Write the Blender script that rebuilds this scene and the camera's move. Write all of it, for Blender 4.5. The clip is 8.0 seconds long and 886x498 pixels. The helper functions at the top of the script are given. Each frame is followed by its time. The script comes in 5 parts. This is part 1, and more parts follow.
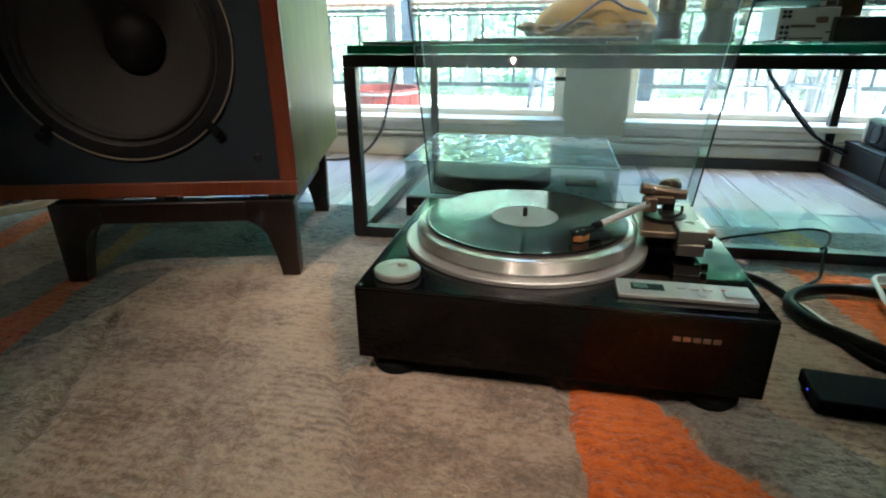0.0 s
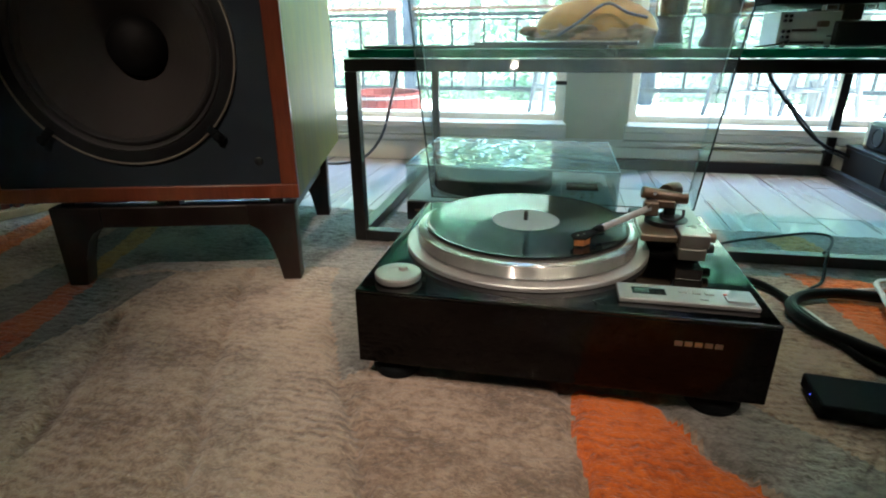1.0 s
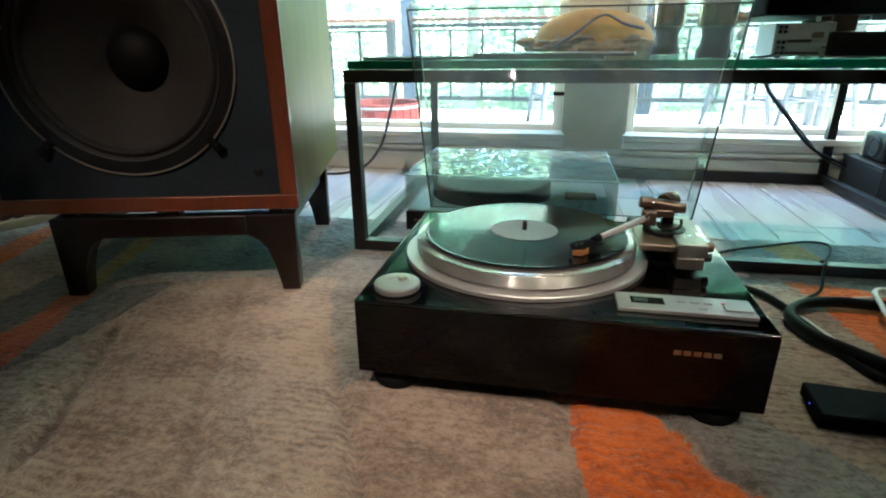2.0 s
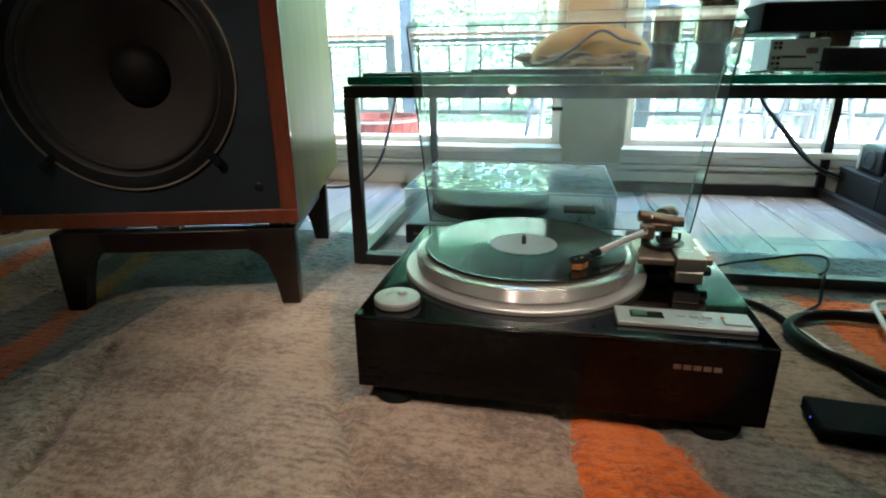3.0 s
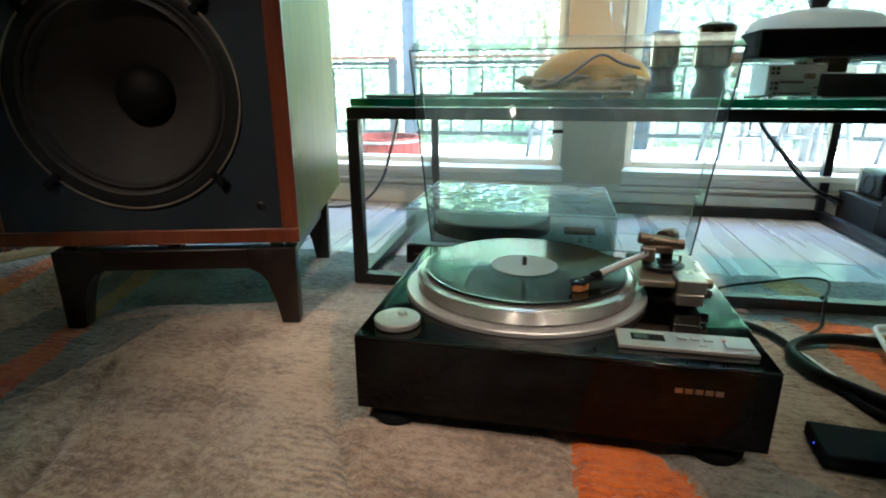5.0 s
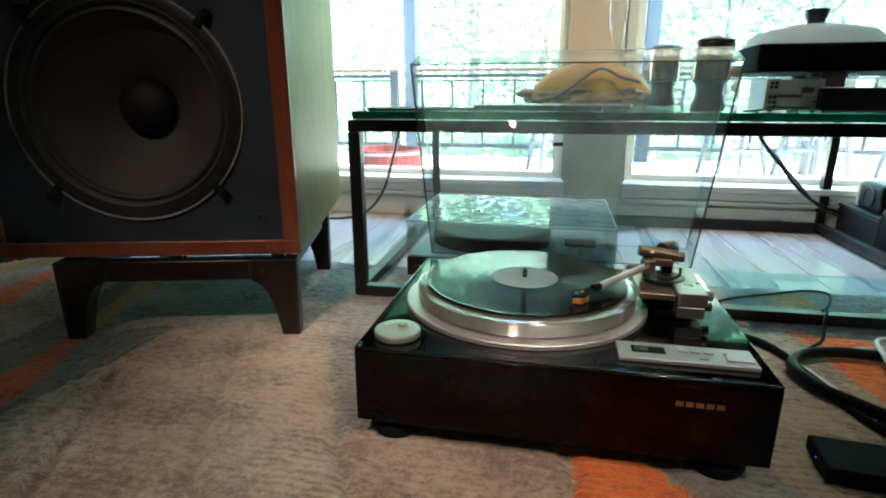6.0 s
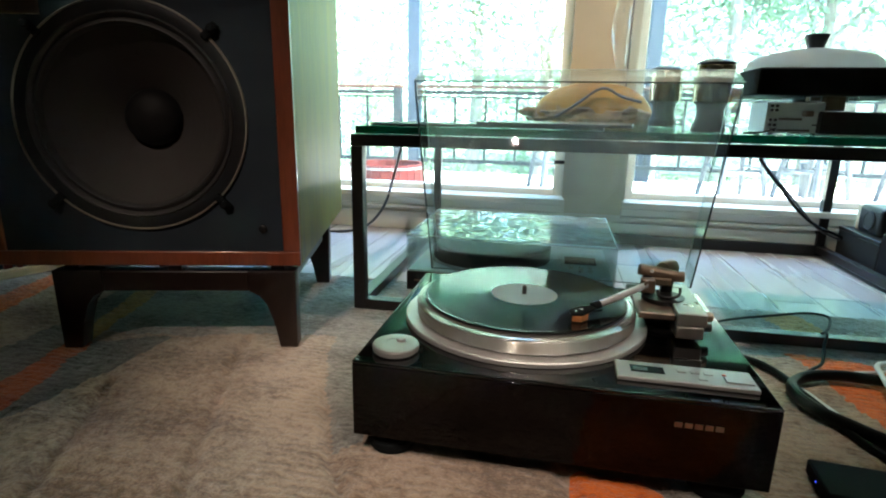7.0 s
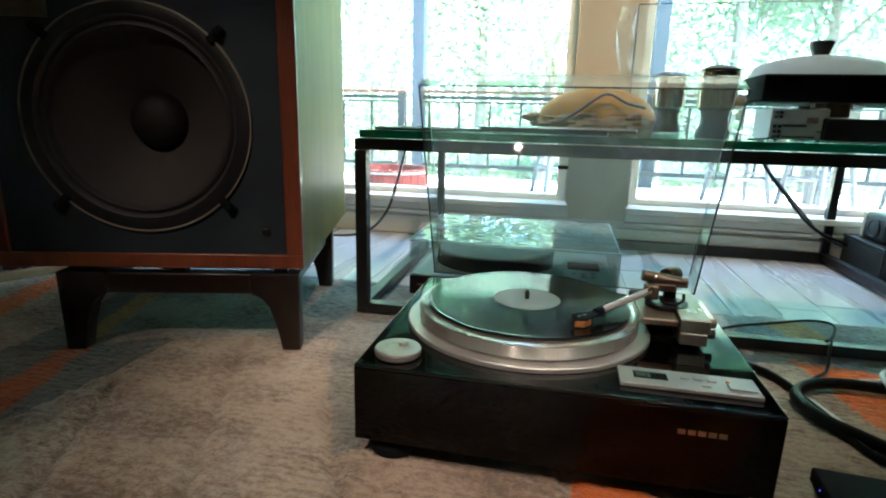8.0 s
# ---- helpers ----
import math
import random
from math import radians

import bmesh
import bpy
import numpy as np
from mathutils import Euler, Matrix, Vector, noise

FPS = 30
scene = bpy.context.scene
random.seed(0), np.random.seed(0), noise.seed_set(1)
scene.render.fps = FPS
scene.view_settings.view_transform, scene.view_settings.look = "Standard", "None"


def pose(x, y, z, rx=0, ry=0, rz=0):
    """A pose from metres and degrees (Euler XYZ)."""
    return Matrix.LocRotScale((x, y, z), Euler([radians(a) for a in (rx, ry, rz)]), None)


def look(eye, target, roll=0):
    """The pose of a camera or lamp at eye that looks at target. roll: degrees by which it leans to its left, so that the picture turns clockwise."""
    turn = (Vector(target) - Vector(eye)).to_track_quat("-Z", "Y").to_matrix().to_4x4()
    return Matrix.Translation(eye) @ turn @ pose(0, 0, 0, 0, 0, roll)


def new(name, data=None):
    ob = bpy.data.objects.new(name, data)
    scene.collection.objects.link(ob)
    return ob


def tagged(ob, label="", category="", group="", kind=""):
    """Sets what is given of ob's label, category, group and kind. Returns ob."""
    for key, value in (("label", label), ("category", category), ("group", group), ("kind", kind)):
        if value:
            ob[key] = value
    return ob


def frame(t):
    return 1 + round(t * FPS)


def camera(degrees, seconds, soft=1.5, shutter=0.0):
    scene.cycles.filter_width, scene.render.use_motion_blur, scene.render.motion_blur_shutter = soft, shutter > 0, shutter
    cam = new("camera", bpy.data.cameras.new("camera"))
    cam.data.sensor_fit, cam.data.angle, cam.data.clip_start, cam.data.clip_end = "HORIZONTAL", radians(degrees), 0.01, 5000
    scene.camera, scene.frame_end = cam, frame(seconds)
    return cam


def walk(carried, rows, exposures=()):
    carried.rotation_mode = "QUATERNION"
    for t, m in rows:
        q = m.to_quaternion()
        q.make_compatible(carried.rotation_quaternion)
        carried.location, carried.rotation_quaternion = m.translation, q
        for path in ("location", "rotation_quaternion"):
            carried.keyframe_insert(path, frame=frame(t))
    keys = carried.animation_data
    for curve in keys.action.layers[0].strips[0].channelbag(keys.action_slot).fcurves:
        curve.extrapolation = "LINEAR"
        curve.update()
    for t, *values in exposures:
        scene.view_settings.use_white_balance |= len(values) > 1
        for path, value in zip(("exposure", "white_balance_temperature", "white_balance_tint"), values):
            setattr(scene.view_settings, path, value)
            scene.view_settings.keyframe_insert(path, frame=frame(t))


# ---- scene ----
EXPOSURE = 4.8
cam = camera(78.55, 8.0, soft=2.0)
PATH = [
    (0.0, pose(-0.0000, 0.0000, 0.4335, 68.11, 0.35, 11.52)),
    (0.5, pose(0.0006, 0.0011, 0.4322, 68.38, 0.40, 11.65)),
    (1.0, pose(0.0006, 0.0014, 0.4331, 68.52, 0.37, 11.67)),
    (1.5, pose(0.0016, 0.0009, 0.4336, 68.88, 0.41, 11.64)),
    (3.0, pose(0.0009, -0.0024, 0.4382, 70.82, 0.57, 11.41)),
    (3.5, pose(0.0018, -0.0022, 0.4381, 71.32, 0.46, 11.54)),
    (4.0, pose(0.0021, -0.0028, 0.4379, 71.82, 0.30, 11.56)),
    (4.5, pose(0.0005, -0.0025, 0.4392, 72.40, 0.22, 11.58)),
    (6.0, pose(0.0016, -0.0044, 0.4408, 74.13, 0.04, 11.73)),
    (6.5, pose(0.0014, -0.0048, 0.4414, 75.07, -0.55, 11.90)),
    (7.0, pose(0.0013, -0.0049, 0.4411, 75.72, -1.04, 12.01)),
    (7.5, pose(0.0023, -0.0047, 0.4403, 76.12, -1.34, 12.37)),
    (8.0, pose(0.0013, -0.0048, 0.4401, 76.22, -1.38, 12.42)),
]
walk(cam, PATH, exposures=[(0.0, EXPOSURE), (6.5, EXPOSURE), (7.2, EXPOSURE - 0.06), (8.0, EXPOSURE - 0.14)])

# ---- light ----
world = bpy.data.worlds.new("sky")
world.use_nodes = True
scene.world = world
wn = world.node_tree.nodes
sky = wn.new("ShaderNodeTexSky")
sky.sky_type, sky.sun_disc = 'NISHITA', False
sky.sun_elevation, sky.sun_rotation = radians(60), radians(100)
sky.altitude, sky.air_density, sky.dust_density = 100, 1.0, 1.5
world.node_tree.links.new(sky.outputs[0], wn["Background"].inputs[0])
wn["Background"].inputs[1].default_value = 0.15

sun = new("sun", bpy.data.lights.new("sun", 'SUN'))
sun.data.energy, sun.data.angle, sun.data.color = 5.0, radians(0.5), (1.0, 0.95, 0.86)
sun.matrix_world = look((9.8, 3.3, 17), (0, 5, 0))


# warm recessed lamps in the ceiling
# the last one is unseen, added to brighten the window post and loaf
LAMPS = [(-0.50, -1.35, 5.0), (-0.35, -1.40, 5.8), (0.95, -1.00, 3.0), (1.95, -1.00, 3.6), (0.20, 1.40, 6.4)]
AIMS = [(-0.54, 0.86, 0.24, 14), (-0.22, 0.60, 0, 19), (-0.04, 0.55, 0.05, 17), (-0.02, 0.68, 0.15, 12), (0.16, 1.80, 0.6, 66)]
for (lx, ly, watts), (ax, ay, az, cone) in zip(LAMPS, AIMS):
    lamp = new("downlight", bpy.data.lights.new("downlight", 'SPOT'))
    lamp.data.shadow_soft_size, lamp.data.energy, lamp.data.color = 0.022, watts, (1.0, 0.80, 0.66)
    lamp.data.spot_size, lamp.data.spot_blend = radians(cone), 1.0
    lamp.matrix_world = look((lx, ly, 2.485), (ax, ay, az))


# ---- materials ----
def material(name, colour, rough=0.5, metal=0.0, vary=0.15, scale=40.0, bump=0.1, fine=400.0, coat=0.0, hue=None, spread=(1, 1, 1), bump_scale=None):
    """Principled surface whose colour wanders at two scales, with a fine relief."""
    m = bpy.data.materials.new(name)
    m.use_nodes = True
    nt = m.node_tree
    N, L = nt.nodes, nt.links
    b = N["Principled BSDF"]
    b.inputs["Roughness"].default_value, b.inputs["Metallic"].default_value = rough, metal
    b.inputs["Coat Weight"].default_value = coat
    tc, mp = N.new("ShaderNodeTexCoord"), N.new("ShaderNodeMapping")
    mp.inputs["Scale"].default_value = spread
    L.new(tc.outputs["Object"], mp.inputs[0])
    n1, n2 = N.new("ShaderNodeTexNoise"), N.new("ShaderNodeTexNoise")
    for n, sc, de in ((n1, scale, 4), (n2, fine, 3)):
        n.inputs["Scale"].default_value, n.inputs["Detail"].default_value = sc, de
        L.new(mp.outputs[0], n.inputs["Vector"])
    add = N.new("ShaderNodeMath")
    add.operation = 'MULTIPLY_ADD'
    L.new(n2.outputs["Fac"], add.inputs[0])
    add.inputs[1].default_value = 0.5
    L.new(n1.outputs["Fac"], add.inputs[2])
    ramp = N.new("ShaderNodeValToRGB")
    lo = [max(0, c * (1 - vary)) for c in colour]
    hi = [min(1, c * (1 + vary)) for c in (hue or colour)]
    ramp.color_ramp.elements[0].position, ramp.color_ramp.elements[1].position = 0.45, 1.05
    ramp.color_ramp.elements[0].color, ramp.color_ramp.elements[1].color = (*lo, 1), (*hi, 1)
    L.new(add.outputs[0], ramp.inputs[0])
    L.new(ramp.outputs[0], b.inputs["Base Color"])
    rr = N.new("ShaderNodeMapRange")
    rr.inputs[3].default_value, rr.inputs[4].default_value = max(0.02, rough * 0.85), min(1, rough * 1.2)
    L.new(n1.outputs["Fac"], rr.inputs[0])
    L.new(rr.outputs[0], b.inputs["Roughness"])
    if bump:
        bp = N.new("ShaderNodeBump")
        bp.inputs["Strength"].default_value, bp.inputs["Distance"].default_value = bump, 0.002
        L.new(add.outputs[0], bp.inputs["Height"])
        L.new(bp.outputs[0], b.inputs["Normal"])
    return m


def clear(name, colour, rough=0.02, ior=1.49):
    m = bpy.data.materials.new(name)
    m.use_nodes = True
    b = m.node_tree.nodes["Principled BSDF"]
    b.inputs["Base Color"].default_value = (*colour, 1)
    b.inputs["Roughness"].default_value, b.inputs["IOR"].default_value = rough, ior
    b.inputs["Transmission Weight"].default_value = 1.0
    return m


def pane_glass(name, colour, gloss=0.06, haze=0.0):
    """Thin sheet: clear straight through, with a weak mirror on top."""
    m = bpy.data.materials.new(name)
    m.use_nodes = True
    N, L = m.node_tree.nodes, m.node_tree.links
    tr, gl, mx, lw = N.new("ShaderNodeBsdfTransparent"), N.new("ShaderNodeBsdfGlossy"), N.new("ShaderNodeMixShader"), N.new("ShaderNodeLayerWeight")
    tr.inputs[0].default_value = (*colour, 1)
    gl.inputs["Roughness"].default_value = 0.015
    lw.inputs[0].default_value = 0.5
    pw, sc = N.new("ShaderNodeMath"), N.new("ShaderNodeMath")
    pw.operation, sc.operation = 'POWER', 'MULTIPLY_ADD'
    L.new(lw.outputs["Facing"], pw.inputs[0])
    pw.inputs[1].default_value = 5.0
    L.new(pw.outputs[0], sc.inputs[0])
    sc.inputs[1].default_value, sc.inputs[2].default_value = 0.9, gloss
    L.new(sc.outputs[0], mx.inputs[0])
    L.new(tr.outputs[0], mx.inputs[1])
    L.new(gl.outputs[0], mx.inputs[2])
    L.new(mx.outputs[0], N["Material Output"].inputs[0])
    # pale scatter in the sheet; on lid and windows it paints glare
    if haze:
        tl, dm, nz, dr = N.new("ShaderNodeBsdfTranslucent"), N.new("ShaderNodeMixShader"), N.new("ShaderNodeTexNoise"), N.new("ShaderNodeMapRange")
        df, both = N.new("ShaderNodeBsdfDiffuse"), N.new("ShaderNodeMixShader")
        tl.inputs[0].default_value = df.inputs[0].default_value = (0.8, 0.85, 0.84, 1)
        L.new(tl.outputs[0], both.inputs[1])
        L.new(df.outputs[0], both.inputs[2])
        nz.inputs["Scale"].default_value = 9
        dr.inputs[3].default_value, dr.inputs[4].default_value = haze * 0.5, haze * 1.5
        L.new(nz.outputs["Fac"], dr.inputs[0])
        L.new(dr.outputs[0], dm.inputs[0])
        L.new(mx.outputs[0], dm.inputs[1])
        L.new(both.outputs[0], dm.inputs[2])
        L.new(dm.outputs[0], N["Material Output"].inputs[0])
    return m


def wood(name, dark, light, rough=0.35, along=(1, 12, 12), scale=5.0, coat=0.1):
    m = material(name, dark, rough, 0.0, 0.18, scale, 0.06, scale * 9, coat, light, along)
    return m


M_plinth = material("piano_black_rosewood", (0.0010, 0.0007, 0.0006), 0.05, 0, 0.5, 3, 0.0, 60, 0.0, (0.0018, 0.001, 0.0008), (1, 8, 8))
M_plinth.node_tree.nodes["Principled BSDF"].inputs["Specular IOR Level"].default_value = 0.22
M_gloss = material("black_lacquer_deck", (0.0012, 0.0012, 0.0012), 0.04, 0, 0.3, 3, 0.0, 60)
M_gloss.node_tree.nodes["Principled BSDF"].inputs["Specular IOR Level"].default_value = 0.75
M_ring = material("pale_satin_ring", (0.55, 0.55, 0.54), 0.36, 0.7, 0.05, 20, 0.02, 500)
M_silver = material("brushed_aluminium", (0.52, 0.51, 0.49), 0.34, 1.0, 0.05, 20, 0.02, 500)
M_satin = material("satin_champagne", (0.36, 0.34, 0.31), 0.28, 0.75, 0.05, 20, 0.02, 500)
M_panel = material("satin_panel", (0.34, 0.34, 0.33), 0.38, 0.5, 0.04, 30, 0.02, 500)
M_chrome = material("chrome", (0.75, 0.75, 0.74), 0.1, 1.0, 0.03, 30, 0.0)
M_rim = material("pressed_metal_rim", (0.40, 0.355, 0.30), 0.42, 0.75, 0.1, 30, 0.0)
M_bronze = material("bronze_anodised", (0.27, 0.20, 0.15), 0.34, 0.8, 0.06, 30, 0.02, 500)
M_vinyl = material("vinyl", (0.002, 0.003, 0.003), 0.12, 0, 0.2, 30, 0.0, 400)
def grooved(m, centre, pitch, slope):
    """Fine turned grooves round an upright axis: the normal swings across them, too fine to see singly."""
    N, L = m.node_tree.nodes, m.node_tree.links
    geo, out, size, wave, swing, tilt, total, unit = (N.new("ShaderNodeNewGeometry"), N.new("ShaderNodeVectorMath"), N.new("ShaderNodeVectorMath"), N.new("ShaderNodeMath"), N.new("ShaderNodeMath"), N.new("ShaderNodeVectorMath"), N.new("ShaderNodeVectorMath"), N.new("ShaderNodeVectorMath"))
    flat = centre is not None
    out.operation = 'MULTIPLY_ADD'
    out.inputs[1].default_value = (1, 1, 0) if flat else (0, 0, 1)
    out.inputs[2].default_value = (-centre[0], -centre[1], 0) if flat else (0, 0, 0)
    L.new(geo.outputs["Position"], out.inputs[0])
    size.operation = 'LENGTH'
    L.new(out.outputs[0], size.inputs[0])
    wave.operation, wave.inputs[1].default_value = 'MULTIPLY', 2 * math.pi / pitch
    L.new(size.outputs["Value"], wave.inputs[0])
    swing.operation = 'SINE'
    L.new(wave.outputs[0], swing.inputs[0])
    steep = N.new("ShaderNodeMath")
    steep.operation, steep.inputs[1].default_value = 'MULTIPLY', slope
    L.new(swing.outputs[0], steep.inputs[0])
    away = N.new("ShaderNodeVectorMath")
    away.operation = 'NORMALIZE'
    L.new(out.outputs[0], away.inputs[0])
    tilt.operation = 'SCALE'
    L.new(away.outputs[0], tilt.inputs[0])
    L.new(steep.outputs[0], tilt.inputs["Scale"])
    total.operation, unit.operation = 'ADD', 'NORMALIZE'
    L.new(geo.outputs["Normal"], total.inputs[0])
    L.new(tilt.outputs[0], total.inputs[1])
    L.new(total.outputs[0], unit.inputs[0])
    L.new(unit.outputs[0], N["Principled BSDF"].inputs["Normal"])


PX, PY = -0.036, 0.7925
grooved(M_vinyl, (PX, PY), 0.0007, 1.5)
M_turned = material("turned_aluminium", (0.60, 0.58, 0.56), 0.11, 0.85, 0.05, 20, 0.0)
grooved(M_turned, None, 0.0004, 1.1)
M_tube = material("pale_arm_tube", (0.58, 0.60, 0.60), 0.4, 0.4, 0.04, 40, 0.0)
M_vinyl.node_tree.nodes["Principled BSDF"].inputs["Coat Weight"].default_value = 0.8
M_vinyl.node_tree.nodes["Principled BSDF"].inputs["Specular IOR Level"].default_value = 0.012
M_vinyl.node_tree.nodes["Principled BSDF"].inputs["Coat Roughness"].default_value = 0.03
M_screen = material("dark_glass", (0.004, 0.005, 0.006), 0.08, 0, 0.2, 30, 0.0)
M_paper = material("paper_label", (0.20, 0.25, 0.25), 0.5, 0, 0.08, 60, 0.0)
M_label = material("record_label", (0.46, 0.52, 0.53), 0.45, 0, 0.06, 60, 0.0)
M_rubber = material("black_rubber", (0.012, 0.012, 0.013), 0.55, 0, 0.3, 60, 0.1)
M_blackpl = material("black_plastic", (0.006, 0.0065, 0.0075), 0.38, 0, 0.3, 60, 0.05)
M_matte = material("matte_black_shell", (0.005, 0.007, 0.008), 0.75, 0, 0.3, 60, 0.05)
M_matte.node_tree.nodes["Principled BSDF"].inputs["Specular IOR Level"].default_value = 0.1
M_steel = material("black_steel", (0.014, 0.015, 0.015), 0.35, 0.2, 0.3, 30, 0.04)
M_baffle = material("blue_grey_baffle", (0.005, 0.0125, 0.021), 0.8, 0, 0.18, 12, 0.12, 300)
M_cone = material("paper_cone", (0.022, 0.018, 0.016), 0.8, 0, 0.2, 14, 0.15, 250)
M_surround = material("cloth_surround", (0.018, 0.017, 0.017), 0.6, 0, 0.2, 60, 0.2, 500)
M_dust = material("dust_cap", (0.0045, 0.0042, 0.0042), 0.6, 0, 0.2, 40, 0.1, 500)
M_dust.node_tree.nodes["Principled BSDF"].inputs["Specular IOR Level"].default_value = 0.2
M_trim = wood("red_walnut_trim", (0.11, 0.022, 0.008), (0.185, 0.045, 0.018), 0.35, (1, 1, 0.12), 26, 0.2)
M_side = wood("walnut_veneer", (0.100, 0.080, 0.012), (0.155, 0.122, 0.024), 0.45, (1, 1, 0.10), 22, 0.0)
M_side.node_tree.nodes["Principled BSDF"].inputs["Specular IOR Level"].default_value = 0.15
M_leg = wood("dark_walnut", (0.006, 0.0026, 0.0018), (0.013, 0.0055, 0.0036), 0.4, (1, 1, 0.2), 24, 0.15)
M_acrylic = pane_glass("clear_acrylic", (0.875, 0.93, 0.925), 0.045)
# the lid's pale scatter paints lens glare over what stands behind
M_lid = pane_glass("lid_acrylic", (0.91, 0.96, 0.975), 0.045, 0.085)
M_dusty = pane_glass("dusty_acrylic", (0.91, 0.96, 0.965), 0.05, 0.26)
M_sheet = pane_glass("cover_acrylic", (0.92, 0.965, 0.965), 0.05, 0.025)
M_acedge = material("acrylic_edge", (0.05, 0.07, 0.07), 0.2, 0, 0.2, 40, 0.0)
# a little scatter in the panes paints the veiling glare too
M_window = pane_glass("window_glass", (0.865, 0.975, 1.0), 0.03, 0.02)
M_tableglass = pane_glass("green_float_glass", (0.70, 0.945, 0.865), 0.04)
M_glassedge = clear("green_glass_edge", (0.0, 0.10, 0.06), 0.15, 1.5)
M_glassedge.node_tree.nodes["Principled BSDF"].inputs["Transmission Weight"].default_value = 0.6
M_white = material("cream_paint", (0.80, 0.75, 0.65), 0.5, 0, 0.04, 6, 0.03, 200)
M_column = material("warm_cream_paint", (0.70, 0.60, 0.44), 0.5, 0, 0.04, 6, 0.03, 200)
M_wall = material("wall_paint", (0.42, 0.38, 0.33), 0.7, 0, 0.06, 4, 0.06, 200)
M_ceil = material("ceiling_paint", (0.60, 0.57, 0.53), 0.8, 0, 0.04, 4, 0.06, 200)
M_plank = material("dark_plank", (0.37, 0.375, 0.39), 0.27, 0, 0.06, 1.5, 0.015, 9, 0, (0.43, 0.435, 0.45), (6, 0.6, 6))
M_plank.node_tree.nodes["Principled BSDF"].inputs["Specular IOR Level"].default_value = 0.9
M_gap = material("plank_gap", (0.01, 0.009, 0.008), 0.8, 0, 0.2, 30, 0.0)


def pile(name, colour, hue, rows=0.17):
    """Tufted wool: rows of loops, blotches and small dark gaps between the tufts."""
    m = bpy.data.materials.new(name)
    m.use_nodes = True
    N, L = m.node_tree.nodes, m.node_tree.links
    b = N["Principled BSDF"]
    b.inputs["Roughness"].default_value = 0.95
    b.inputs["Sheen Weight"].default_value = 0.25
    tc = N.new("ShaderNodeTexCoord")
    wave = N.new("ShaderNodeTexWave")
    wave.bands_direction = 'Y'
    wave.inputs["Scale"].default_value, wave.inputs["Distortion"].default_value = 24, 5.0
    wave.inputs["Detail"].default_value, wave.inputs["Detail Scale"].default_value = 3.0, 1.2
    blotch, tuft, gap = N.new("ShaderNodeTexNoise"), N.new("ShaderNodeTexNoise"), N.new("ShaderNodeTexNoise")
    mp = N.new("ShaderNodeMapping")
    mp.inputs["Scale"].default_value = (1.0, 1.35, 1.0)
    L.new(tc.outputs["Object"], mp.inputs[0])
    L.new(tc.outputs["Object"], wave.inputs["Vector"])
    for n, sc, de in ((blotch, 7, 5), (tuft, 190, 2), (gap, 60, 5)):
        n.inputs["Scale"].default_value, n.inputs["Detail"].default_value = sc, de
        L.new(mp.outputs[0], n.inputs["Vector"])

    def mix(op, a, c, f=None):
        q = N.new("ShaderNodeMath")
        q.operation = op
        L.new(a, q.inputs[0])
        if isinstance(c, float):
            q.inputs[1].default_value = c
        else:
            L.new(c, q.inputs[1])
        return q.outputs[0]

    rows_on = N.new("ShaderNodeTexNoise")
    rows_on.inputs["Scale"].default_value, rows_on.inputs["Detail"].default_value = 5, 2
    L.new(tc.outputs["Object"], rows_on.inputs["Vector"])
    strong = N.new("ShaderNodeMapRange")
    strong.inputs[1].default_value, strong.inputs[2].default_value = 0.40, 0.62
    strong.inputs[3].default_value, strong.inputs[4].default_value = rows * 0.1, rows
    L.new(rows_on.outputs["Fac"], strong.inputs[0])
    height = mix('ADD', mix('MULTIPLY', wave.outputs["Fac"], strong.outputs[0]), mix('ADD', mix('MULTIPLY', tuft.outputs["Fac"], 0.65), mix('MULTIPLY', gap.outputs["Fac"], 0.85)))
    tone = mix('ADD', mix('MULTIPLY', blotch.outputs["Fac"], 1.15), height)
    ramp = N.new("ShaderNodeValToRGB")
    e = ramp.color_ramp.elements
    e[0].position, e[1].position = 0.42, 0.585
    e[0].color, e[1].color = (*[c * 0.62 for c in colour], 1), (*hue, 1)
    mid = e.new(0.49)
    mid.color = (*colour, 1)
    L.new(mix('MULTIPLY', tone, 0.3817), ramp.inputs[0])
    # shade of the carved grooves, put into the pile colour
    groove_shade, shade_mix = N.new("ShaderNodeAttribute"), N.new("ShaderNodeMix")
    groove_shade.attribute_name = "groove_shade"
    shade_mix.data_type = 'RGBA'
    shade_mix.inputs[7].default_value = (0.06, 0.045, 0.034, 1)
    L.new(groove_shade.outputs["Fac"], shade_mix.inputs[0])
    L.new(ramp.outputs[0], shade_mix.inputs[6])
    L.new(shade_mix.outputs[2], b.inputs["Base Color"])
    bp = N.new("ShaderNodeBump")
    bp.inputs["Strength"].default_value, bp.inputs["Distance"].default_value = 1.0, 0.006
    L.new(height, bp.inputs["Height"])
    L.new(bp.outputs[0], b.inputs["Normal"])
    return m


M_beige = pile("beige_pile", (0.285, 0.205, 0.15), (0.425, 0.325, 0.245))
M_sand = pile("sand_pile", (0.30, 0.225, 0.17), (0.44, 0.345, 0.265), 0.24)
M_grey = pile("grey_pile", (0.20, 0.19, 0.17), (0.31, 0.295, 0.26))
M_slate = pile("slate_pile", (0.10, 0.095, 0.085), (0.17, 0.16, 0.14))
M_orange = pile("orange_pile", (0.57, 0.105, 0.007), (0.73, 0.160, 0.012))
M_gold = pile("gold_pile", (0.36, 0.20, 0.05), (0.50, 0.30, 0.09))
M_rust = pile("rust_pile", (0.33, 0.05, 0.008), (0.44, 0.09, 0.016))


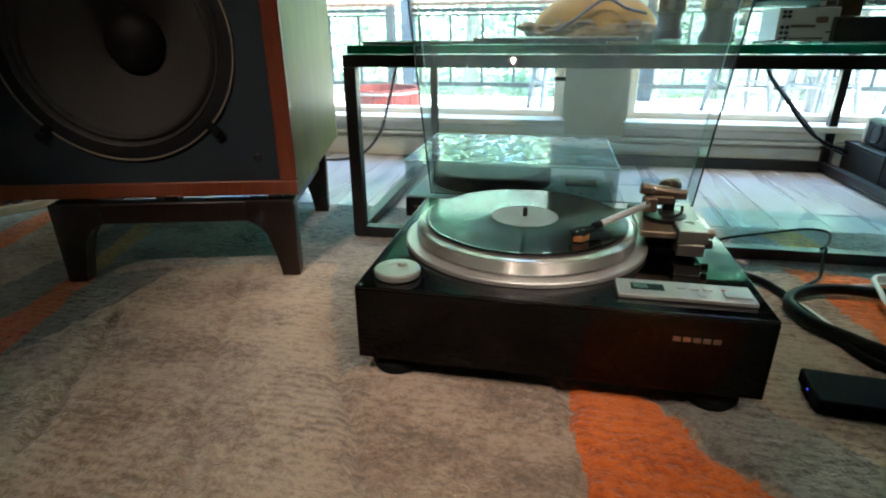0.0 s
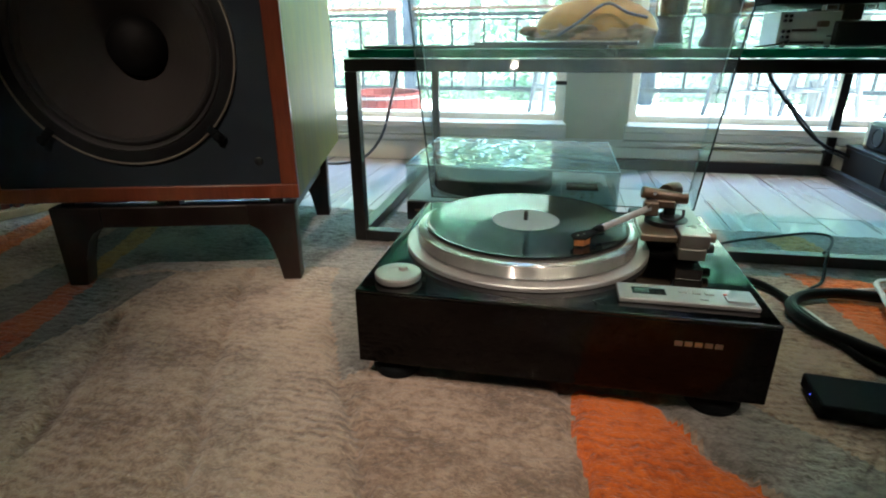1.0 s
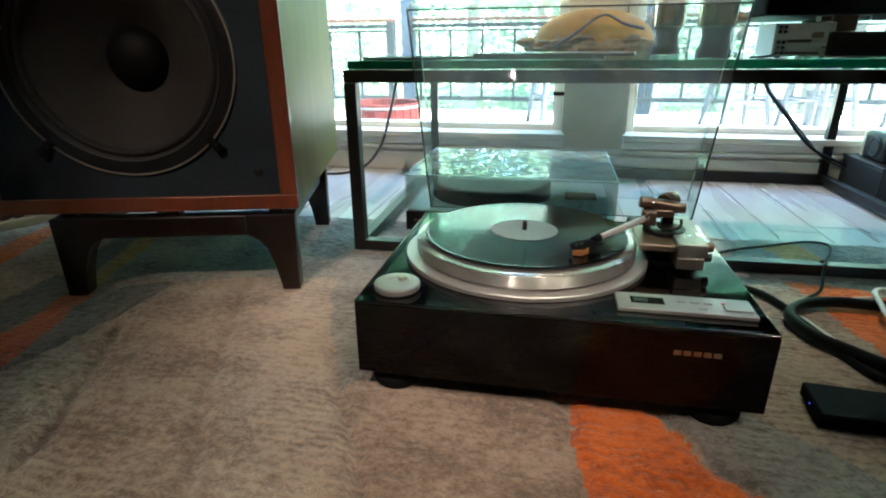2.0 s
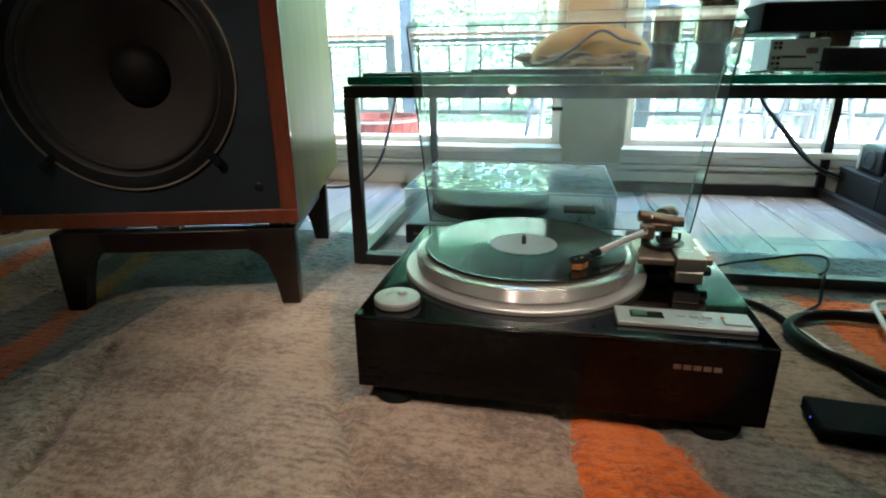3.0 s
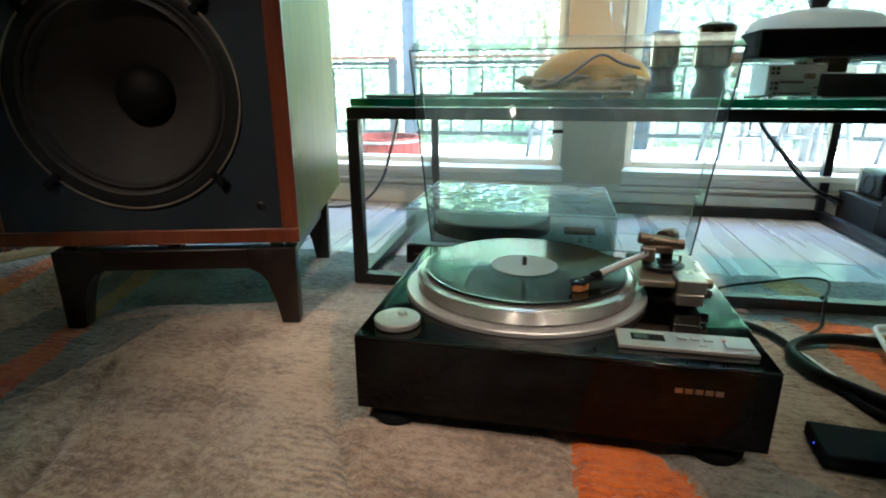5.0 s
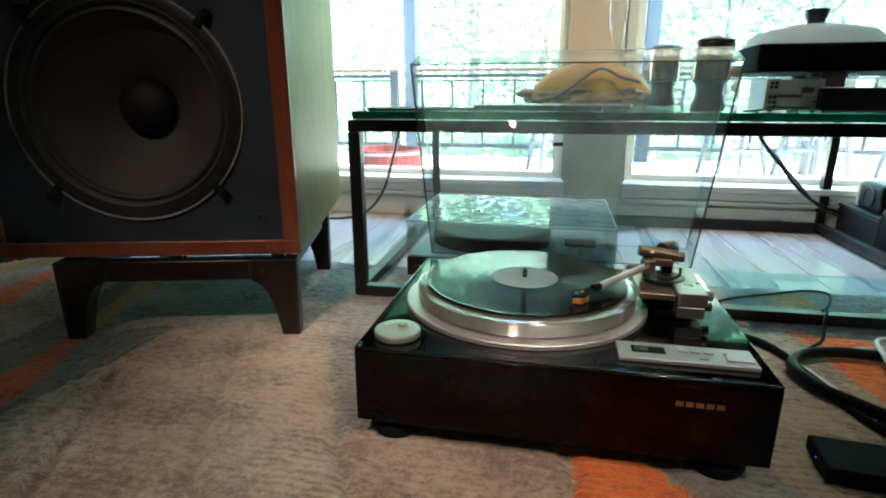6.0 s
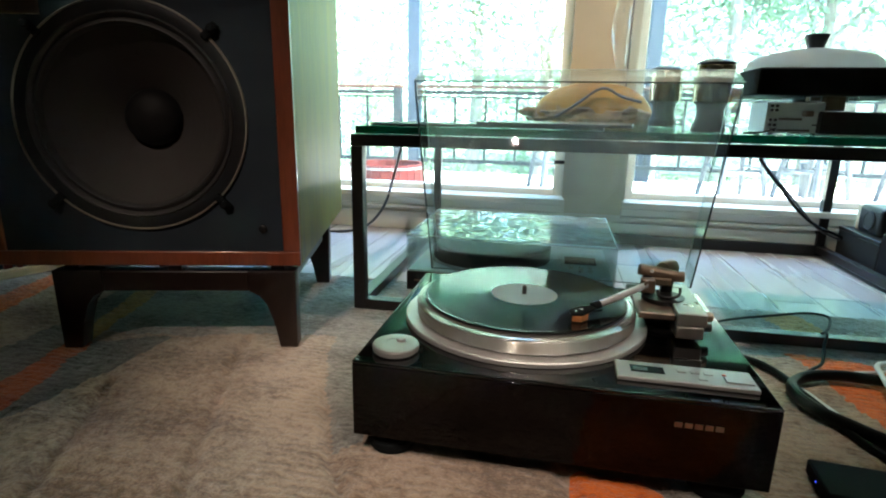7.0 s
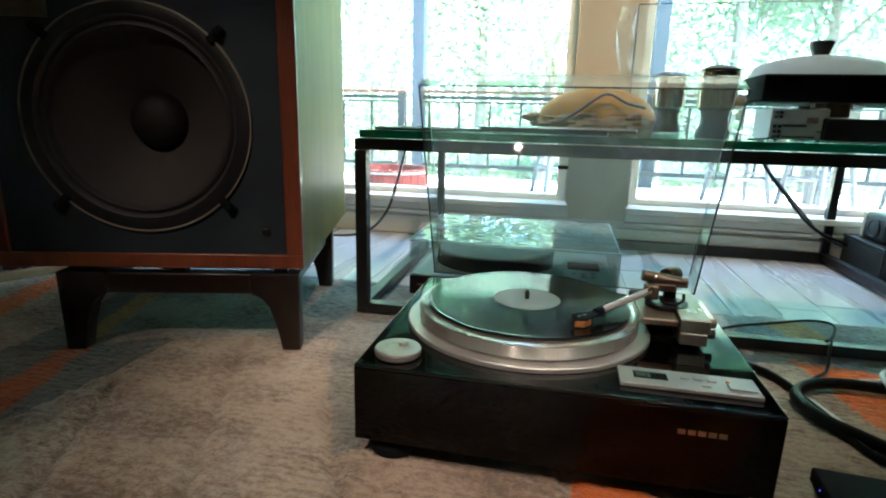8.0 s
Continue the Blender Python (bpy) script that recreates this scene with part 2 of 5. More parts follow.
# ---- mesh helpers ----
BOXED = set()


def box(x0, x1, y0, y1, z0, z1, bevel=0.0, seg=2, bm=None):
    bm = bm or bmesh.new()
    BOXED.add(id(bm))
    made = bmesh.ops.create_cube(bm, size=1.0, matrix=Matrix.Translation(((x0 + x1) / 2, (y0 + y1) / 2, (z0 + z1) / 2)) @ Matrix.Diagonal((x1 - x0, y1 - y0, z1 - z0, 1)))
    if bevel:
        edges = list({e for v in made["verts"] for e in v.link_edges})
        bmesh.ops.bevel(bm, geom=edges, offset=bevel, segments=seg, affect='EDGES', profile=0.5)
    return bm


def lathe(profile, seg=64, at=(0, 0, 0), turn=None, bm=None):
    """Revolve (radius, height) pairs round z."""
    bm = bm or bmesh.new()
    m = Matrix.Translation(at) @ (turn or Matrix.Identity(4))
    rings = []
    for r, z in profile:
        if r < 1e-6:
            rings.append([bm.verts.new(m @ Vector((0, 0, z)))])
        else:
            rings.append([bm.verts.new(m @ Vector((r * math.cos(2 * math.pi * i / seg), r * math.sin(2 * math.pi * i / seg), z))) for i in range(seg)])
    for a, b in zip(rings, rings[1:]):
        for i in range(seg):
            j = (i + 1) % seg
            if len(a) == 1 and len(b) == 1:
                continue
            if len(a) == 1:
                bm.faces.new((a[0], b[j], b[i]))
            elif len(b) == 1:
                bm.faces.new((a[i], a[j], b[0]))
            else:
                bm.faces.new((a[i], a[j], b[j], b[i]))
    return bm


def smooth_path(points, steps=8):
    pts = [Vector(p) for p in points]
    pts = [2 * pts[0] - pts[1]] + pts + [2 * pts[-1] - pts[-2]]
    out = []
    for i in range(1, len(pts) - 2):
        a, b, c, d = pts[i - 1:i + 3]
        for k in range(steps):
            t = k / steps
            out.append(0.5 * (2 * b + (c - a) * t + (2 * a - 5 * b + 4 * c - d) * t * t + (3 * b - a - 3 * c + d) * t ** 3))
    return out + [pts[-2]]


def tube(points, radius, seg=14, steps=8, taper=None, bm=None):
    """A round bar along a smooth line through the points."""
    bm = bm or bmesh.new()
    line = smooth_path(points, steps) if steps > 1 else [Vector(p) for p in points]
    rings = []
    for i, p in enumerate(line):
        d = (line[min(i + 1, len(line) - 1)] - line[max(i - 1, 0)]).normalized()
        side = d.cross(Vector((0, 0, 1)) if abs(d.z) < 0.95 else Vector((1, 0, 0))).normalized()
        up = side.cross(d)
        f = i / max(1, len(line) - 1)
        r = radius if taper is None else radius + (taper - radius) * f
        rings.append([bm.verts.new(p + r * (math.cos(2 * math.pi * k / seg) * side + math.sin(2 * math.pi * k / seg) * up)) for k in range(seg)])
    for a, b in zip(rings, rings[1:]):
        for k in range(seg):
            bm.faces.new((a[k], a[(k + 1) % seg], b[(k + 1) % seg], b[k]))
    bm.faces.new(rings[0])
    bm.faces.new(list(reversed(rings[-1])))
    return bm


def prism(outline, z0, z1, bevel=0.0, bm=None):
    """An upright slab over a flat outline of (x, y)."""
    bm = bm or bmesh.new()
    lo = [bm.verts.new((x, y, z0)) for x, y in outline]
    hi = [bm.verts.new((x, y, z1)) for x, y in outline]
    n = len(outline)
    bm.faces.new(list(reversed(lo)))
    bm.faces.new(hi)
    for i in range(n):
        bm.faces.new((lo[i], lo[(i + 1) % n], hi[(i + 1) % n], hi[i]))
    if bevel:
        bmesh.ops.bevel(bm, geom=list(bm.edges), offset=bevel, segments=2, affect='EDGES', profile=0.5)
    return bm


def part(name, bm, mat, parent=None, label="", smooth=True, m=None):
    if id(bm) in BOXED:
        bm.normal_update()
        for f in bm.faces:
            f.smooth = max(abs(f.normal.x), abs(f.normal.y), abs(f.normal.z)) < 0.9999
    if m is not None:
        bmesh.ops.transform(bm, matrix=m, verts=list(bm.verts))
    bmesh.ops.recalc_face_normals(bm, faces=list(bm.faces))
    boxed = id(bm) in BOXED
    BOXED.discard(id(bm))
    me = bpy.data.meshes.new(name)
    bm.to_mesh(me)
    bm.free()
    me.materials.append(mat)
    if smooth and not boxed:
        me.shade_smooth()
        me.set_sharp_from_angle(angle=radians(30))
    ob = new(name, me)
    if parent:
        ob.parent = parent
    if label:
        tagged(ob, label)
    return ob


def thing(name, label, category, m=None, group="", kind=""):
    ob = new(name)
    ob.empty_display_size = 0.05
    if m is not None:
        ob.matrix_world = m
    return tagged(ob, label, category, group, kind)


def setting(name, bm, mat, label, category="", smooth=False):
    return tagged(part(name, bm, mat, smooth=smooth), label, category or name.split("_")[0], kind="structure")


# ---- the room's shell ----
WALL = 2.02
setting("floor", box(-4.5, 4.5, -6.0, 2.3, -0.08, -0.031), M_gap, "dark sub floor under the wooden planks", "floor")
# the last trim goes with the lamp added over the table
for lx, ly, watts in LAMPS:
    tagged(part("downlight_trim", lathe([(0.05, 2.4995), (0.062, 2.4995), (0.064, 2.494), (0.05, 2.490), (0.048, 2.4995)], 40, (lx, ly, 0)), M_label), "round white trim of an unseen ceiling lamp", "ceiling lamp")
setting("ceiling", box(-4.6, 4.6, -6.1, 2.3, 2.5, 2.56), M_ceil, "plain off-white painted ceiling", "ceiling")
setting("wall_west", box(-4.6, -4.5, -6.1, 2.3, -0.06, 2.5), M_wall, "plain beige painted wall", "wall")
setting("wall_east", box(4.5, 4.6, -6.1, 2.3, -0.06, 2.5), M_wall, "plain beige painted wall", "wall")
setting("wall_south", box(-4.5, 4.5, -6.1, -6.0, -0.06, 2.5), M_wall, "plain beige painted wall", "wall")
bm = box(-4.5, 4.5, WALL, 2.22, -0.06, 0.085)
# unseen wall over and beside the openings, added to cut daylight and reflections
box(-4.5, 4.5, WALL, 2.22, 1.45, 2.5, bm=bm)
box(-4.5, -1.0, WALL, 2.22, 0.085, 1.45, bm=bm)
box(1.36, 4.5, WALL, 2.22, 0.085, 1.45, bm=bm)
setting("wall_north", bm, M_white, "cream painted window wall with a wide post between openings", "wall")
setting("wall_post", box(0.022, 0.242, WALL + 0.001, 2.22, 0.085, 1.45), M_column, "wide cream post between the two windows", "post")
setting("baseboard", box(-4.5, 4.5, WALL - 0.016, WALL - 0.001, -0.01, 0.062, 0.003), M_white, "cream painted wooden baseboard below the windows", "baseboard")


def window(name, x0, x1):
    w = thing(name, "tall fixed window with cream frame and clear glass", "window", kind="structure")
    part("window_sill", box(x0 - 0.01, x1 + 0.01, WALL - 0.035, 2.23, 0.118, 0.139, 0.004), M_white, w)
    part("apron", box(x0 - 0.01, x1 + 0.01, WALL - 0.02, WALL - 0.001, 0.088, 0.117, 0.005), M_white, w)
    part("apron_bead", box(x0 - 0.01, x1 + 0.01, WALL - 0.026, WALL - 0.001, 0.0745, 0.087, 0.004), M_white, w)
    for a, b, c, d in ((x0, x0 + 0.035, 0.139, 1.45), (x1 - 0.035, x1, 0.139, 1.45), (x0 + 0.035, x1 - 0.035, 1.40, 1.45), (x0 + 0.035, x1 - 0.035, 0.139, 0.16)):
        part("window_frame", box(a, b, 2.09, 2.15, c, d, 0.004), M_white, w)
    p = part("pane", box(x0 + 0.035, x1 - 0.035, 2.118, 2.124, 0.16, 1.40), M_window, w, "clear glass pane", False)
    p.visible_shadow = False
    return w


window("window_1", -1.0, 0.022)
window("window_2", 0.242, 1.36)

# ---- record player on the rug ----
tt = thing("record_player", "glossy black record player with open clear lid on the rug", "record player")
X0, X1, YF, YB, ZB, ZT = -0.2350, 0.2580, 0.5815, 0.978, 0.033, 0.1365
part("plinth", box(X0, X1, YF, YB, ZB, ZT - 0.0042, 0.0015, 3), M_plinth, tt, "black wooden plinth")
part("deck_panel", box(X0, X1, YF, YB, ZT - 0.004, ZT, 0.0018, 4), M_gloss, tt, "mirror-gloss black top panel")
for fx, fy in ((-0.195, 0.6255), (0.214, 0.6255), (-0.195, YB - 0.05), (0.214, YB - 0.05)):
    foot = part("foot", lathe([(0, -0.001), (0.029, -0.001), (0.032, 0.003), (0.0325, 0.018), (0.028, 0.024), (0.028, 0.034), (0, 0.034)], 40, (fx, fy, 0)), M_matte, tt, "round black foot")
    part("rubber_ring", lathe([(0.0322, 0.006), (0.0338, 0.008), (0.0338, 0.014), (0.0324, 0.016)], 40, (fx, fy, 0)), M_matte, foot)
part("platter_surround", lathe([(0, ZT), (0.1795, ZT), (0.1805, ZT + 0.001), (0.1805, ZT + 0.006), (0.179, ZT + 0.0075), (0.166, ZT + 0.0075), (0, ZT + 0.0075)], 128, (PX, PY, 0)), M_ring, tt, "satin silver ring round the platter")
platter = part("platter", lathe([(0, 0.1445), (0.160, 0.1445), (0.1633, 0.1465), (0.1635, 0.1470), (0.1635, 0.1476), (0.1635, 0.155), (0.1635, 0.1628), (0.1635, 0.1635), (0.1620, 0.1652), (0.156, 0.167), (0.15, 0.167), (0, 0.166)], 160, (PX, PY, 0)), M_turned, tt, "bright machined aluminium platter")
part("mat", lathe([(0.1, 0.1668), (0.148, 0.1668), (0.1495, 0.1675), (0.1495, 0.1692), (0.148, 0.1698), (0, 0.1698)], 96, (PX, PY, 0)), M_rubber, platter, "black rubber mat")
part("spindle", lathe([(0.0035, 0.1695), (0.0035, 0.184), (0.002, 0.1865), (0, 0.187)], 20, (PX, PY, 0)), M_steel, platter, "steel spindle")
knob = part("speed_knob", lathe([(0, 0.1365), (0.0275, 0.1365), (0.0300, 0.139), (0.0305, 0.1445), (0.0295, 0.1465), (0.0280, 0.147), (0.0150, 0.1468), (0.0145, 0.1462), (0, 0.1462)], 64, (-0.190, 0.6245, 0)), M_panel, tt, "round satin silver start knob")
part("button", lathe([(0.006, 0.146), (0.006, 0.1495), (0.005, 0.1505), (0, 0.1505)], 24, (-0.186, 0.6345, 0)), M_panel, knob)
panel = part("control_panel", box(0.087, 0.243, 0.610, 0.656, 0.1365, 0.1425, 0.0015), M_panel, tt, "satin silver control panel")
part("display", box(0.104, 0.143, 0.6255, 0.6435, 0.1420, 0.1429), M_screen, panel, "small dark speed display", False)
# bright strip in place of the light reflected by the display
part("display_glint", box(0.107, 0.124, 0.629, 0.640, 0.1428, 0.1432), M_chrome, panel, "mirror strip put in for the display's reflection", False)
for bx in (0.163, 0.178, 0.193):
    part("button", box(bx - 0.005, bx + 0.005, 0.6345, 0.6415, 0.1424, 0.1442, 0.0006), M_panel, panel)
part("button", box(0.179, 0.189, 0.6195, 0.6245, 0.1424, 0.1440, 0.0006), M_panel, panel)
part("start_button", box(0.209, 0.239, 0.6195, 0.6345, 0.1424, 0.1446, 0.0006), M_panel, panel, "wide silver stop bar")
M_lamp = material("red_lamp", (0.55, 0.08, 0.06), 0.3, 0, 0.1, 40, 0)
part("indicator", box(0.209, 0.213, 0.638, 0.641, 0.1424, 0.1436), M_lamp, panel, "small red indicator", False)
for i in range(5):
    lx = 0.1495 + i * 0.0108
    part("maker_mark", box(lx, lx + 0.0082, YF - 0.0008, YF + 0.001, 0.1015, 0.1072), M_silver, tt, "small plain silver bar", False)

# tone arm
arm = part("arm_base", lathe([(0, 0.1365), (0.044, 0.1365), (0.044, 0.141), (0.040, 0.1435), (0, 0.1435)], 56, (0.172, 0.815, 0)), M_blackpl, tt, "black round tone arm base")
part("arm_pillar", lathe([(0.026, 0.143), (0.026, 0.172), (0.030, 0.174), (0.030, 0.180), (0, 0.180)], 40, (0.168, 0.815, 0)), M_steel, arm)
part("lifter_block", box(0.176, 0.215, 0.745, 0.885, 0.1600, 0.1790, 0.002), M_satin, arm, "satin silver lifter housing")
part("lifter_block", box(0.176, 0.212, 0.743, 0.870, 0.1425, 0.1598, 0.002), M_satin, arm)
part("lifter_side", box(0.126, 0.1755, 0.752, 0.845, 0.1640, 0.1735, 0.002), M_bronze, arm)
for kz, kr in ((0.1705, 0.007), (0.1545, 0.0065)):
    part("dial", lathe([(0, 0), (kr, 0), (kr, 0.010), (kr - 0.001, 0.011), (0, 0.011)], 28, (0.2145, 0.765, kz), Matrix.Rotation(radians(90), 4, 'Y')), M_bronze if kz > 0.17 else M_blackpl, arm)
part("slot", box(0.19, 0.204, 0.863, 0.866, 0.1789, 0.1793), M_blackpl, arm, "", False)
part("yoke", box(0.140, 0.152, 0.826, 0.842, 0.176, 0.206, 0.002), M_blackpl, arm)
part("yoke", box(0.168, 0.184, 0.832, 0.848, 0.178, 0.206, 0.002), M_blackpl, arm)
part("bearing_housing", lathe([(0, -0.029), (0.0075, -0.029), (0.0088, -0.0275), (0.0088, 0.024), (0.0078, 0.027), (0, 0.027)], 36, (0.161, 0.834, 0.2095), Matrix.Rotation(radians(8), 4, 'Y') @ Matrix.Rotation(radians(90), 4, 'Y')), M_bronze, arm, "bronze bearing housing")
part("bearing_bridge", box(0.146, 0.180, 0.822, 0.846, 0.1925, 0.2040, 0.002), M_bronze, arm)
part("bearing_screw", lathe([(0, 0), (0.003, 0), (0.003, 0.0012), (0, 0.0014)], 16, (0.150, 0.8262, 0.2130), Matrix.Rotation(radians(60), 4, 'X')), M_chrome, arm, "small bright screw")
part("collar", box(0.1345, 0.1545, 0.806, 0.824, 0.1840, 0.2045, 0.002), M_bronze, arm)
part("collar_ring", lathe([(0.0035, 0), (0.0075, 0), (0.0075, 0.003), (0.0035, 0.003)], 28, (0.1405, 0.8055, 0.1965), Matrix.Rotation(radians(52), 4, 'Z') @ Matrix.Rotation(radians(-90), 4, 'X') @ Matrix.Rotation(radians(180), 4, 'X')), M_bronze, arm)
part("arm_rest", tube([(0.158, 0.806, 0.190), (0.160, 0.800, 0.184), (0.176, 0.800, 0.182), (0.188, 0.806, 0.186), (0.190, 0.812, 0.194)], 0.0022, 8, 5), M_blackpl, arm, "black hooked arm rest")
part("rest_post", box(0.170, 0.176, 0.798, 0.804, 0.1736, 0.1830, 0.001), M_blackpl, arm)
part("counterweight", lathe([(0, -0.016), (0.0115, -0.016), (0.0125, -0.014), (0.0125, 0.014), (0.0115, 0.016), (0, 0.016)], 40, (0.180, 0.868, 0.2085), Matrix.Rotation(radians(90), 4, 'X') @ Matrix.Rotation(radians(-35), 4, 'Y')), M_bronze, arm)
part("side_weight", lathe([(0, 0), (0.008, 0), (0.008, 0.012), (0, 0.012)], 28, (0.186, 0.835, 0.2055), Matrix.Rotation(radians(90), 4, 'Y')), M_bronze, arm)
part("arm_tube", tube([(0.141, 0.807, 0.1965), (0.103, 0.768, 0.1905), (0.068, 0.732, 0.1855)], 0.0048, 18, 4), M_tube, arm, "straight silver tone arm tube")
part("arm_collar", tube([(0.070, 0.734, 0.1858), (0.061, 0.725, 0.1846)], 0.0055, 18, 1), M_matte, arm)
head = part("headshell", prism([(0.060, 0.729), (0.066, 0.722), (0.048, 0.691), (0.032, 0.689), (0.029, 0.706), (0.042, 0.720)], 0.1822, 0.1848, 0.0006), M_matte, arm, "black headshell")
part("cartridge", prism([(0.048, 0.711), (0.055, 0.703), (0.045, 0.690), (0.033, 0.691), (0.034, 0.702)], 0.1732, 0.1820, 0.0008), wood("cartridge_wood", (0.25, 0.09, 0.03), (0.42, 0.17, 0.06), 0.4, (1, 1, 1), 60), head, "brown wooden cartridge")
for hx, hy in ((0.046, 0.706), (0.038, 0.698)):
    part("screw", lathe([(0, 0.1848), (0.0022, 0.1848), (0.0022, 0.1862), (0, 0.1866)], 14, (hx, hy, 0)), M_chrome, head, "tiny bright screw")
part("finger_lift", tube([(0.060, 0.711, 0.184), (0.067, 0.706, 0.186), (0.072, 0.702, 0.190)], 0.0012, 8, 4), M_matte, head)

# lid, hinged up at the back
HY, HZ, TH = 1.018, 0.134, radians(68.0)
LM = Matrix(((1, 0, 0, 0), (0, -math.cos(TH), math.sin(TH), HY), (0, math.sin(TH), math.cos(TH), HZ), (0, 0, 0, 1)))
LX0, LX1, LL, LD, TK = -0.2345, 0.2560, 0.382, 0.058, 0.003
M_corner_glint = material("corner_glint", (0.75, 0.80, 0.80), 0.2, 0, 0.05, 30, 0)
lid = part("lid", box(LX0, LX1, 0, LL, LD - TK, LD), M_lid, tt, "clear acrylic lid standing open", False, LM)
for a in ((LX0, LX0 + TK, 0, LL, 0.0015, LD - TK), (LX1 - TK, LX1, 0, LL, 0.0015, LD - TK), (LX0 + TK, LX1 - TK, 0, TK, 0.0015, LD - TK), (LX0 + TK, LX1 - TK, LL - TK, LL, 0.0015, LD - TK)):
    part("lid_wall", box(*a), M_acrylic, lid, "", False, LM)
for a in ((LX0, LX0 + 0.0025, 0, LL, -0.0008, 0.0012), (LX1 - 0.0025, LX1, 0, LL, -0.0008, 0.0012), (LX0 + 0.0015, LX1 - 0.0015, 0, 0.0015, 0, 0.0012), (LX0 + 0.0015, LX1 - 0.0015, LL - 0.0018, LL, 0, 0.0012)):
    part("lid_rim", box(*a), M_acedge, lid, "dark saw-cut acrylic rim", False, LM)
# white strips painting the glint on the lid's clear corners
for a in ((LX0, LX0 + 0.0015, 0, LL, LD, LD + 0.0008), (LX1 - 0.0015, LX1, 0, LL, LD, LD + 0.0008), (LX0, LX1, LL - 0.001, LL, LD, LD + 0.0008)):
    part("lid_corner", box(*a), M_corner_glint, lid, "painted pale glint along the clear lid corner", False, LM)
part("lid_mark", box(-0.006, 0.012, 0.215, 0.222, LD - TK - 0.001, LD - TK - 0.0002), M_blackpl, lid, "small black sticker", False, LM)
for hx in (-0.13, 0.16):
    part("hinge", box(hx - 0.02, hx + 0.02, 0.976, 1.012, 0.10, 0.136, 0.003), M_blackpl, tt)

rec = part("record", lathe([(0.0036, 0.1700), (0.148, 0.1700), (0.1505, 0.1706), (0.1510, 0.1714), (0.1500, 0.1722), (0.1465, 0.1724), (0.1455, 0.1719), (0.1453, 0.1719), (0.0602, 0.1719), (0.060, 0.1719), (0.055, 0.1717), (0.052, 0.1722), (0.0518, 0.1722), (0.0036, 0.1722)], 160, (PX, PY, 0)), M_vinyl)
tagged(rec, "shiny black vinyl record lying on the platter", "record")
part("label", lathe([(0.0036, 0.1723), (0.050, 0.1723), (0.0502, 0.1725), (0.0500, 0.1726), (0.0498, 0.1726), (0.0036, 0.1726)], 72, (PX, PY, 0)), M_paper, rec, "pale blue-grey paper label")

# ---- loudspeaker on legs ----
sp = thing("loudspeaker", "large walnut loudspeaker with bare woofer on a low stand", "loudspeaker", pose(-0.475, 0.8965, 0, 0, 0, 15))
SL, SR, SF, SB, SZ, STOP = -0.522, 0.022, -0.03, 0.555, 0.162, 1.02
part("side_panel", box(SR - 0.025, SR, SF + 0.012, SB, SZ, STOP, 0.002), M_side, sp, "greenish walnut veneer side")
part("side_panel", box(SL, SL + 0.025, SF + 0.012, SB, SZ, STOP, 0.002), M_side, sp)
part("bottom_panel", box(SL + 0.025, SR - 0.025, SF + 0.012, SB, SZ, SZ + 0.025), M_side, sp)
part("top_panel", box(SL + 0.025, SR - 0.025, SF + 0.012, SB, STOP - 0.025, STOP), M_side, sp)
part("back_panel", box(SL + 0.025, SR - 0.025, SB - 0.03, SB - 0.002, SZ + 0.025, STOP - 0.025), M_side, sp)
TW = 0.030
for a in ((SL, SR, SZ, SZ + 0.026), (SL, SR, STOP - 0.026, STOP), (SL, SL + TW, SZ + 0.026, STOP - 0.026), (SR - TW, SR, SZ + 0.026, STOP - 0.026)):
    part("front_trim", box(a[0], a[1], SF, SF + 0.0115, a[2], a[3], 0.002), M_trim, sp, "reddish solid walnut edge")
WX, WZ, WR = -0.249, 0.420, 0.190
bm = bmesh.new()
ring = [Vector((WX + 0.172 * math.cos(2 * math.pi * i / 96), SF + 0.006, WZ + 0.172 * math.sin(2 * math.pi * i / 96))) for i in range(96)]
x0, x1, z0, z1 = SL + TW, SR - TW, SZ + 0.026, STOP - 0.026
inner = [bm.verts.new(p) for p in ring]
outer = []
for p in ring:
    d = Vector((p.x - WX, 0, p.z - WZ)).normalized()
    s = min((x1 - WX) / d.x if d.x > 1e-6 else (x0 - WX) / d.x if d.x < -1e-6 else 9, (z1 - WZ) / d.z if d.z > 1e-6 else (z0 - WZ) / d.z if d.z < -1e-6 else 9)
    q = Vector((WX, SF + 0.006, WZ)) + d * s
    outer.append(bm.verts.new(q))
for i in range(96):
    bm.faces.new((inner[i], inner[(i + 1) % 96], outer[(i + 1) % 96], outer[i]))
for cx, cz in ((x0, z0), (x0, z1), (x1, z0), (x1, z1)):
    c = Vector((cx, SF + 0.006, cz))
    near = sorted(range(96), key=lambda i: (outer[i].co - c).length)[:2]
    if min((outer[i].co - c).length for i in near) > 1e-4:
        bm.faces.new((bm.verts.new(c), outer[near[0]], outer[near[1]]))
back = bmesh.ops.extrude_face_region(bm, geom=list(bm.faces))
bmesh.ops.translate(bm, verts=[v for v in back["geom"] if isinstance(v, bmesh.types.BMVert)], vec=(0, 0.02, 0))
part("baffle", bm, M_baffle, sp, "dark blue-grey painted baffle", False)
FACE = Matrix.Translation((WX, SF + 0.006, WZ)) @ Matrix.Rotation(radians(90), 4, 'X')
wf = part("woofer", lathe([(0.168, -0.018), (0.168, 0.000), (0.170, 0.004), (0.180, 0.005), (0.188, 0.004), (0.1905, 0.000), (0.1905, -0.001)], 128), M_blackpl, sp, "black woofer basket ring", True, FACE)
